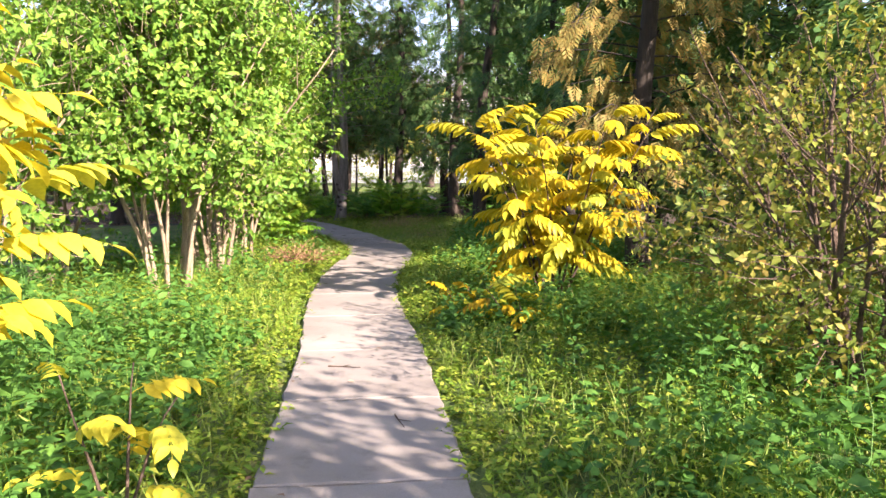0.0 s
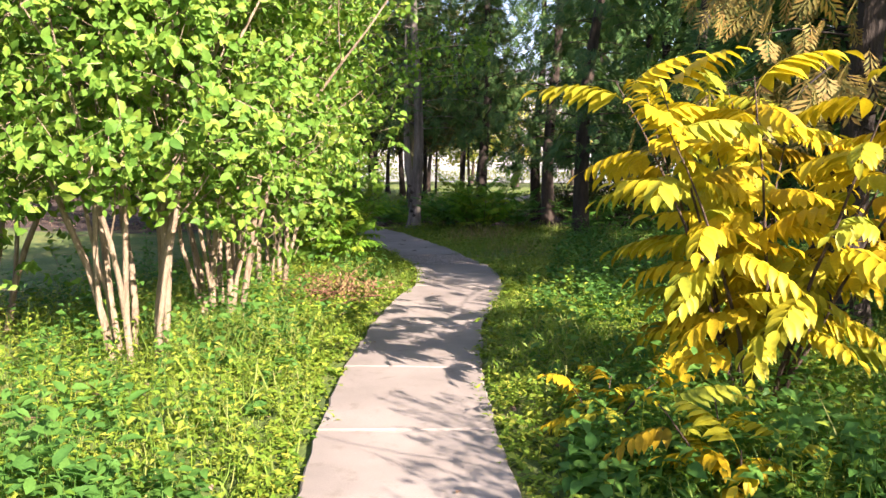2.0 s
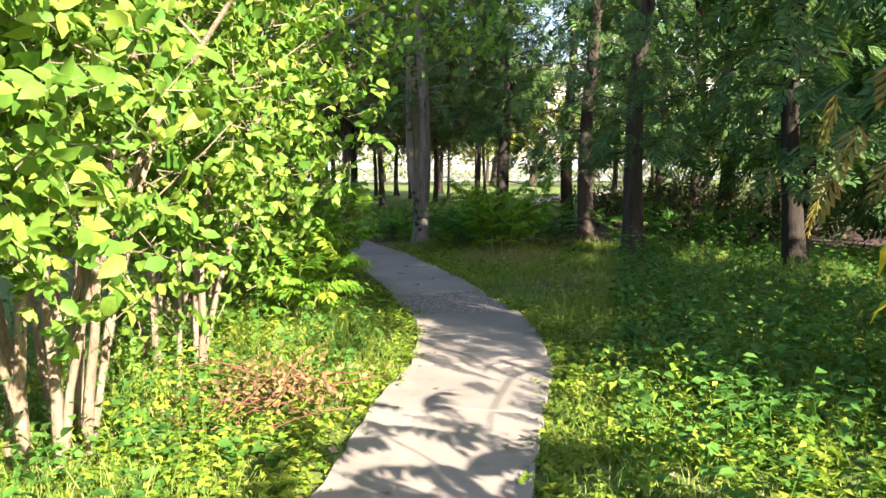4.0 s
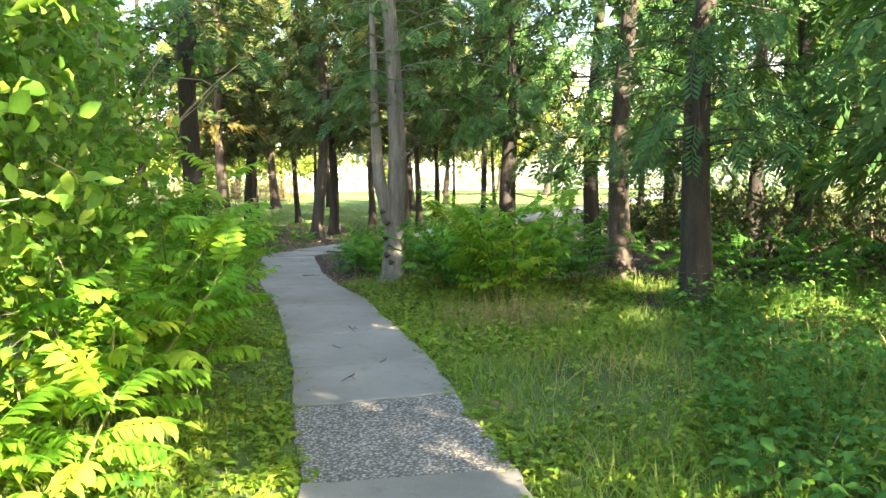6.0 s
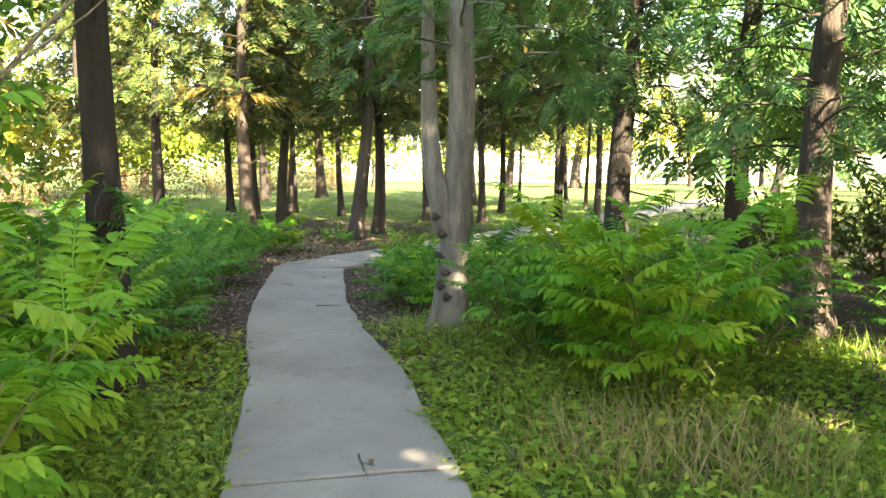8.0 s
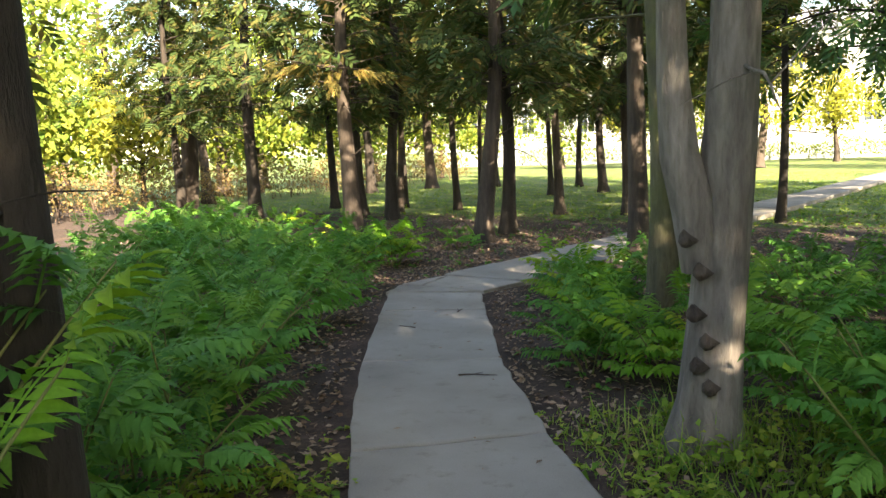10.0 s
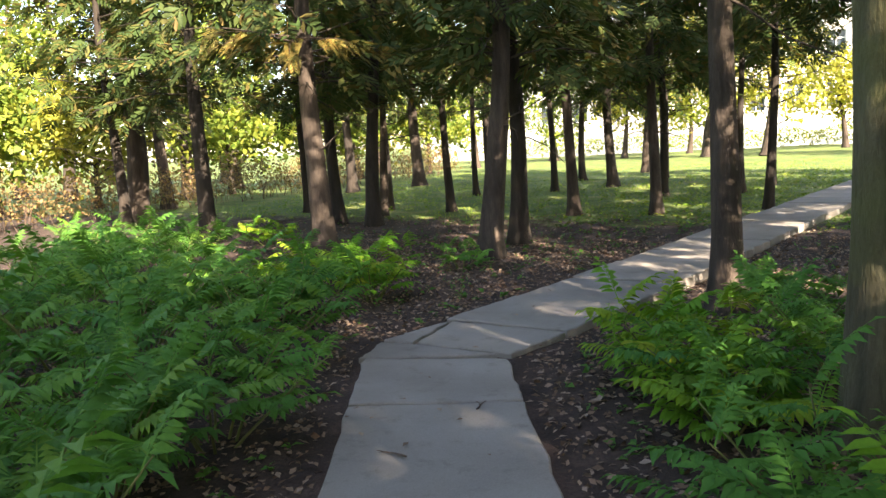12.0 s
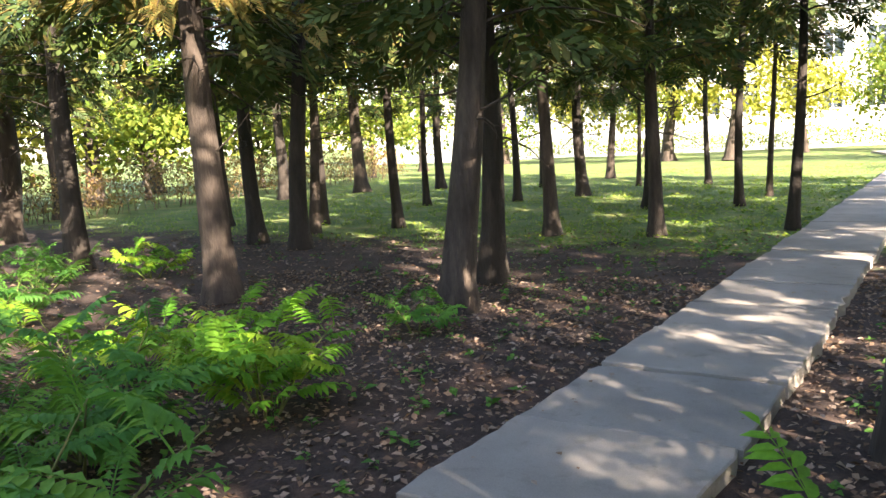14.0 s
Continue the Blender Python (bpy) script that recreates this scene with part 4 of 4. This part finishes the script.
# park trees round the lawn
PARK = [(-25, 36, 0.12, 4, CROWN_GREEN), (-26, 42, 0.12, 4.5, CROWN_YELLOW), (-25, 48, 0.12, 4, CROWN_GREEN), (-24, 54, 0.12, 4.5, CROWN_GREEN), (-29, 33, 0.12, 5, CROWN_GREEN), (-22, 61, 0.12, 4.5, CROWN_GREEN), (-32, 38, 0.2, 8, CROWN_GREEN), (-14, 74, 0.2, 7, CROWN_YELLOW), (-10.5, 79, 0.2, 7, CROWN_GREEN), (-1, 77, 0.2, 7, CROWN_YELLOW), (4, 79, 0.2, 7.5, CROWN_GREEN), (8, 75, 0.25, 8, CROWN_YELLOW), (-8.46, 70.5, 0.36, 11, CROWN_YELLOW), (-5.25, 67.5, 0.3, 11, CROWN_YELLOW), (3.72, 65.5, 0.3, 11, CROWN_GREEN), (9.51, 57.5, 0.3, 11, CROWN_GREEN), (14.22, 65.5, 0.3, 12, CROWN_YELLOW), (11.87, 47.5, 0.25, 10, CROWN_GREEN), (18.66, 53.5, 0.3, 11, CROWN_GREEN),
        (10.44, 38.69, 0.2, 9, CROWN_YELLOW), (16.92, 35.84, 0.25, 10, CROWN_GREEN), (12.72, 30.65, 0.2, 9, CROWN_GREEN), (-25.06, 45.5, 0.3, 11, CROWN_GREEN), (-28.31, 52.5, 0.3, 12, CROWN_GREEN), (-24.49, 57.5, 0.3, 11, CROWN_GREEN), (-32.6, 46.73, 0.3, 12, CROWN_GREEN),
        (-27.78, 65.5, 0.3, 12, CROWN_YELLOW), (-34.56, 59.5, 0.3, 12, CROWN_GREEN), (-21.85, 67.5, 0.25, 10, CROWN_GREEN), (-29.28, 40.47, 0.3, 11, CROWN_GREEN), (-25.95, 34.21, 0.3, 11, CROWN_GREEN), (-19.43, 29.43, 0.25, 9, CROWN_GREEN), (-15.89, 24.25, 0.2, 8, CROWN_GREEN), (-39.2, 49.5, 0.3, 12, CROWN_GREEN), (-19.14, 75.5, 0.3, 10, CROWN_GREEN)]
for i, (x, y, r, h, mat) in enumerate(PARK):
    broad_tree("park_tree", x, y, r, h, 1.0 if x < -15 else 1.8, 3.1, *((6500, 0.18) if x > -21 and y < 35 else (2600, 0.28)), mat, BARK_BROWN, "broadleaf park tree turning yellow" if mat is CROWN_YELLOW else "green broadleaf park tree", 300 + i, "trees round the lawn")

broad_tree("park_tree", 5.9, 0.3, 0.14, 5.6, 2.2, 1.5, 3500, 0.12, CROWN_GREEN, BARK_BROWN, "young green broadleaf tree beside the footpath", 390)

# ---------------------------------------------------------------- bushes and shrubs of the first stretch
LILAC = "tall lilac bush with pale bare stems and green leaves"
leafy_bush(-2.27, 9.74, 4.2, 1.45, 23000, 0.085, LEAF_LILAC, LILAC, 401, 14, z0=0.95, group="lilac thicket")
leafy_bush(-2.47, 11.55, 4.4, 1.5, 18000, 0.085, LEAF_LILAC, LILAC, 402, 14, z0=0.95, group="lilac thicket")
leafy_bush(-3.63, 7.99, 4.0, 1.5, 9000, 0.09, LEAF_LILAC, LILAC, 403, 8, template=LEAF4, z0=0.3, group="lilac thicket")
leafy_bush(-4.27, 10.48, 4.6, 1.6, 7000, 0.1, LEAF_LILAC, LILAC, 404, 8, template=LEAF4, z0=0.3, group="lilac thicket")
leafy_bush(-2.7, 13.25, 4.2, 1.35, 9000, 0.09, LEAF_LILAC, LILAC, 405, 8, z0=0.4, boughs=[(1.7, 1.5, 3.4), (1.3, 0.6, 3.9), (1.5, 2.0, 3.0)], group="lilac thicket")
leafy_bush(-4.47, 16.41, 4.2, 1.5, 9000, 0.1, LEAF_LILAC, LILAC, 406, 8, template=LEAF4, z0=0.4, group="lilac thicket")
leafy_bush(-3.54, 15.05, 3.6, 1.2, 11000, 0.09, LEAF_LILAC, LILAC, 407, 8, z0=0.4, group="lilac thicket")
leafy_bush(-5.35, 18.77, 4.0, 1.3, 7000, 0.1, LEAF_LILAC, LILAC, 408, 8, template=LEAF4, z0=0.5, group="lilac thicket")
leafy_bush(4.0, 5.8, 2.3, 1.35, 12000, 0.056, LEAF_SPARSE, "twiggy shrub with sparse small green leaves", 410, 14, name="twiggy_shrub", stem_mat=TWIG_DARK, z0=0.15, template=LEAF4)
leafy_bush(5.21, 7.63, 2.5, 1.4, 7000, 0.06, LEAF_SPARSE, "twiggy shrub with sparse small green leaves", 411, 12, name="twiggy_shrub", stem_mat=TWIG_DARK, z0=0.15, template=LEAF4)

for i, (x, y, h, r) in enumerate([(2.0, 24.6, 1.1, 1.2), (3.9, 24.2, 1.2, 1.3), (1.6, 27.4, 1.1, 1.2), (4.4, 27.6, 1.3, 1.4), (0.3, 28.8, 1.0, 1.1), (6.3, 25.8, 1.4, 1.4), (2.9, 31.4, 1.1, 1.3)]):
    leafy_bush(x, y, h, r, 1900, 0.11, CONIFER_DARK, "low dark evergreen bush in the shade of thujas", 430 + i, 6, name="evergreen_bush", group="dark bushes under the thujas", stem_mat=TWIG_DARK, z0=0.05, template=LEAF4, width=0.45)
frond_shrub(2.18, 9.21, 2.25, 0.72, 12, 15, FROND_YELLOW, "young walnut shrub with bright yellow compound leaves", 420, "yellow_walnut_shrub", TWIG_DARK, low=0.22)
frond_shrub(1.28, 8.6, 0.42, 0.2, 4, 4, FROND_YELLOW, "low yellow walnut shoot beside the slabs", 423, "yellow_walnut_shrub", TWIG_DARK, scale=0.55)
frond_shrub(0.22, 3.6, 0.82, 0.15, 3, 3, FROND_HANGING, "small yellow-leaved shoot among dark nettles", 424, "yellow_sapling", TWIG_DARK, scale=0.5)
frond_shrub(1.84, 7.85, 0.5, 0.3, 4, 5, FROND_YELLOW, "low yellow walnut shoot among herbs", 421, "yellow_walnut_shrub", TWIG_DARK, scale=0.6)
frond_shrub(-0.68, 3.35, 2.4, 0.45, 9, 12, FROND_HANGING, "overhanging sapling with glowing yellow leaves", 422, "yellow_sapling", TWIG_DARK, low=0.45)

# ---------------------------------------------------------------- compound-leaved shrubs of the wood
SPI = "shrub with feathery green compound leaves"
SPL = "shrub with feathery yellow-green compound leaves"
for i, (x, y, h, sp, st, per, light) in enumerate([
        (-6.7, 24.6, 0.7, 0.6, 7, 7, 0), (-7.4, 25.9, 0.75, 0.7, 7, 7, 0), (-8.2, 27.3, 0.7, 0.7, 7, 7, 0), (-9.0, 25.0, 0.9, 0.8, 7, 7, 0), (-10.2, 26.8, 0.85, 0.8, 7, 7, 0), (-11.6, 28.4, 0.8, 0.8, 7, 7, 0), (-6.3, 22.9, 0.8, 0.6, 7, 7, 0),
        (-1.25, 21.1, 1.4, 0.85, 14, 11, 1), (-2.1, 21.9, 1.05, 0.6, 9, 9, 0), (-2.57, 23.2, 0.75, 0.5, 6, 7, 0), (-0.56, 22.57, 1.0, 0.6, 7, 7, 0), (-1.52, 23.05, 0.9, 0.6, 7, 8, 0), (-2.32, 23.69, 0.8, 0.5, 6, 6, 0), (-0.92, 23.56, 0.8, 0.6, 6, 6, 0),
        (-2.82, 15.94, 1.5, 0.7, 9, 11, 1), (-3.0, 17.0, 1.7, 0.75, 10, 12, 1), (-3.58, 17.99, 1.6, 0.7, 9, 11, 1), (-4.85, 19.6, 1.6, 0.6, 9, 10, 0), (-2.4, 15.03, 0.9, 0.5, 6, 7, 1), (-4.22, 18.97, 1.5, 0.7, 8, 10, 1), (-5.05, 20.46, 1.0, 0.6, 7, 9, 0), (-5.43, 21.6, 1.0, 0.7, 7, 9, 0), (-6.01, 22.64, 0.9, 0.7, 7, 8, 0),
        (-5.09, 21.11, 0.7, 0.5, 5, 7, 0), (-6.57, 21.5, 1.1, 0.7, 7, 8, 0), (-7.27, 23.14, 1.0, 0.8, 7, 8, 0), (-6.78, 23.9, 0.75, 0.6, 7, 8, 0), (-7.88, 24.89, 0.85, 0.7, 7, 8, 0), (-8.82, 24.2, 1.0, 0.8, 7, 8, 0), (-8.65, 26.16, 0.8, 0.7, 7, 8, 0), (-10.05, 26.16, 0.9, 0.8, 7, 7, 0),
        (-9.97, 27.7, 0.75, 0.7, 7, 7, 0), (-11.37, 28.09, 0.8, 0.8, 7, 7, 0), (-11.5, 29.84, 0.7, 0.7, 6, 7, 0), (-13.01, 29.96, 0.8, 0.8, 6, 7, 0), (-8.24, 27.45, 0.5, 0.5, 6, 6, 0), (-8.59, 28.85, 0.5, 0.5, 6, 6, 1), (-7.78, 28.25, 0.6, 0.45, 6, 7, 1), (-9.45, 28.68, 0.5, 0.45, 5, 6, 1), (-13.25, 31.83, 0.6, 0.6, 5, 6, 0), (-14.96, 31.49, 0.7, 0.8, 6, 6, 0),
        (-12.2, 32.64, 0.5, 0.5, 5, 6, 1), (-7.65, 30.26, 0.35, 0.3, 4, 5, 0),
        (-3.84, 24.27, 0.55, 0.5, 6, 7, 0), (-3.37, 23.72, 0.45, 0.35, 5, 6, 1), (-4.24, 25.53, 0.55, 0.45, 6, 7, 0), (-3.72, 26.42, 0.6, 0.6, 7, 7, 0), (-4.69, 26.56, 0.45, 0.35, 5, 6, 1), (-2.64, 25.69, 0.7, 0.7, 7, 7, 0), (-2.88, 27.27, 0.6, 0.6, 6, 7, 0), (-1.68, 26.42, 0.7, 0.7, 6, 7, 0), (-3.85, 27.79, 0.4, 0.4, 5, 6, 0), (-4.2, 29.1, 0.35, 0.3, 5, 5, 0),
        (1.8, 23.48, 0.8, 0.8, 6, 7, 0), (2.59, 22.92, 0.8, 0.7, 6, 7, 0), (0.97, 23.59, 0.8, 0.8, 6, 7, 0), (3.31, 23.65, 0.8, 0.8, 6, 6, 0),
        (-4.58, 25.98, 0.5, 0.4, 6, 7, 1), (-4.28, 25.28, 0.36, 0.32, 5, 6, 1), (-3.95, 23.85, 0.42, 0.35, 5, 6, 0)]):
    frond_shrub(x, y, h, sp, int(st * 1.2), int(per * 1.15), FROND_LIGHT if light else FROND_GREEN, SPL if light else SPI, 500 + i, group="feathery undergrowth", scale=1.0 if h > 0.6 else 0.85)

# ---------------------------------------------------------------- low growth
ground_cover("undergrowth", "dense green herbs along the footpath", (-5.5, 7.5), (-1, 10.5), 8500, 10, 0.36, 0.062, LEAF_HERB, 601, 0.55, 0.42)
ground_cover("nettle_patch", "darker nettles and goutweed beside the path", (-5.5, 7.5), (-1, 15), 3800, 10, 0.5, 0.085, LEAF_HERB_DARK, 602, 0.85)
ground_cover("edge_herbs", "small weeds crowding the slab edges", (-4.6, 3.4), (-1, 21.5), 30000, 5, 0.16, 0.048, LEAF_HERB, 616, 0.49, 0.5, patch=lambda x, y, loc: off_path(x, y) < 0.75)
ground_cover("tall_nettles", "tall dark nettles and weeds beside the path", (-3.2, 0.1), (2.2, 7.2), 900, 13, 0.95, 0.09, LEAF_HERB_DARK, 609, 0.95, 0.5)
ground_cover("tall_nettles", "tall weeds under the twiggy shrub", (2.7, 5.5), (3.0, 8.0), 700, 12, 0.7, 0.085, LEAF_HERB_DARK, 610, 1.2, 0.5)
ground_cover("undergrowth", "dense green herbs along the footpath", (-4.5, 5), (10.5, 17), 4200, 8, 0.28, 0.07, LEAF_HERB, 603, 0.55, 0.5)
ground_cover("nettle_patch", "nettles and burdock in the grass", (0.6, 5.5), (12, 22.5), 2600, 9, 0.45, 0.09, LEAF_HERB_DARK, 604, 0.9)
ground_cover("low_herbs", "low ground elder along path edge", (-5, 3), (9, 23), 6500, 5, 0.14, 0.055, LEAF_HERB, 605, 0.52)
ground_cover("low_herbs", "low weeds creeping over the slab edges", (-1.6, 3.2), (-1, 10), 4500, 6, 0.16, 0.05, LEAF_HERB, 608, 0.5)
ground_cover("low_herbs", "sparse low leaves over the wood floor", (-16, 1), (22, 36), 2600, 5, 0.10, 0.055, LEAF_HERB_DARK, 606, 0.75)
ground_cover("lawn_herbs", "short clover and weeds on the lawn", (-18, 3), (33, 50), 7500, 4, 0.10, 0.07, LEAF_HERB, 607, 0.6, patch=lambda x, y, loc: lawn_amount(x, y) > 0.2 + loc.uniform(0, 0.35, len(x)))
ground_cover("goutweed", "dense goutweed round the grey trunk", (-5.2, 0.2), (18.6, 23.0), 3000, 6, 0.22, 0.07, LEAF_HERB, 617, 0.6, 0.55, patch=lambda x, y, loc: (y < 21.8) | (x > -3.3))
ground_cover("goutweed", "bright green broad-leaved herbs under the walnut", (1.1, 2.8), (7.6, 9.0), 260, 9, 0.42, 0.1, LEAF_HERB_DARK, 618, 0.7, 0.6)
grass_field("grass", "green grass beside the footpath", (-4, 5), (10.5, 23), 62000, 0.28, GRASS, 611)
grass_field("grass", "green grass tufts among herbs", (-3.5, 5.5), (-1, 11), 26000, 0.36, GRASS, 612)
grass_field("dry_grass", "tuft of dry straw-coloured grass", (-1.9, -0.3), (19.6, 20.7), 900, 0.42, DRY_GRASS, 613, 0.7)
grass_field("dry_grass", "scattered dry grass stalks", (-1.5, 3.0), (14, 20), 1500, 0.4, DRY_GRASS, 614, 0.9)
grass_field("lawn_grass", "short lawn grass", (-20, 8), (36, 60), 30000, 0.10, GRASS, 615, 0.58, 0.014, patch=lambda x, y, loc: lawn_amount(x, y) > 0.35)
leaf_litter("leaf_litter", "brown fallen leaves on dark soil", (-15, 2), (21, 37), 16000, 0.05, 621)
leaf_litter("leaf_litter", "dense curled dry leaves and chips beside the slabs", (-10.5, -2.2), (21, 33), 30000, 0.042, 624)
leaf_litter("leaf_litter", "few fallen leaves among the grass", (-5, 4), (-1, 20.5), 2500, 0.055, 622)
leaf_litter("path_litter", "few dry leaves lying on the slabs", (-7, 1), (2, 36), 1500, 0.04, 623, over_path=True, patch=lambda x, y, loc: loc.uniform(0, 1, len(x)) < np.where(y > 20, 0.8, 0.25))


def brush_heap():
    """A small heap of reddish dead twigs at the foot of the lilacs."""
    loc = np.random.default_rng(9)
    ob = thing("brush_heap", pose(-1.51, 12.43, -0.02), "heap of reddish dead twigs and dry leaves", "brushwood")
    for k in range(46):
        a = loc.uniform(0, 6.28)
        p = (loc.normal(0, 0.28), loc.normal(0, 0.28), loc.uniform(0.02, 0.2))
        line = curve_points(p, (math.cos(a), math.sin(a), loc.uniform(-0.1, 0.6)), loc.uniform(0.25, 0.6), 5, (0, 0, -0.3), loc, 0.3)
        line[:, 2] = np.maximum(line[:, 2], 0.005)
        part("twig", mesh_of("twig", *tube(line, np.linspace(0.006, 0.002, 6), 4), DEAD_TWIG), ob)
    P = loc.normal(0, 0.25, (500, 3)) * np.array([1, 1, 0.3]) + np.array([0, 0, 0.16])
    part("dry_leaves", mesh_of("dry_leaves", *scattered(LEAF4, P, around(loc, 500), around(loc, 500), 0.05, 0.03), HEDGE_BROWN), ob)


brush_heap()


def fallen_twigs():
    """Single dry twigs lying on the slabs."""
    loc = np.random.default_rng(15)
    for y, off in ((5.2, 0.2), (6.3, -0.25), (17.75, -0.1), (18.15, 0.15), (18.7, -0.2), (19.6, 0.1), (23.4, 0.2), (24.6, -0.15), (25.3, 0.25)):
        x = on_line(PATH_LINE, y) + off
        line = curve_points((0, 0, 0.006), (math.cos(y * 7), math.sin(y * 7), 0), loc.uniform(0.12, 0.3), 5, (0, 0, 0), loc, 0.35)
        line[:, 2] = 0.006
        fork = curve_points(line[2], (math.cos(y * 7 + 0.8), math.sin(y * 7 + 0.8), 0), 0.08, 3, (0, 0, 0), loc, 0.2)
        fork[:, 2] = 0.006
        ob = thing("fallen_twig", pose(x, y, 0.002), "small dry brown twig lying on the slabs", "twig", "twigs on the path")
        part("stick", mesh_of("stick", *joined([tube(line, np.linspace(0.006, 0.002, 6), 5), tube(fork, np.linspace(0.003, 0.0015, 4), 4)]), TWIG_DARK, True), ob)


fallen_twigs()
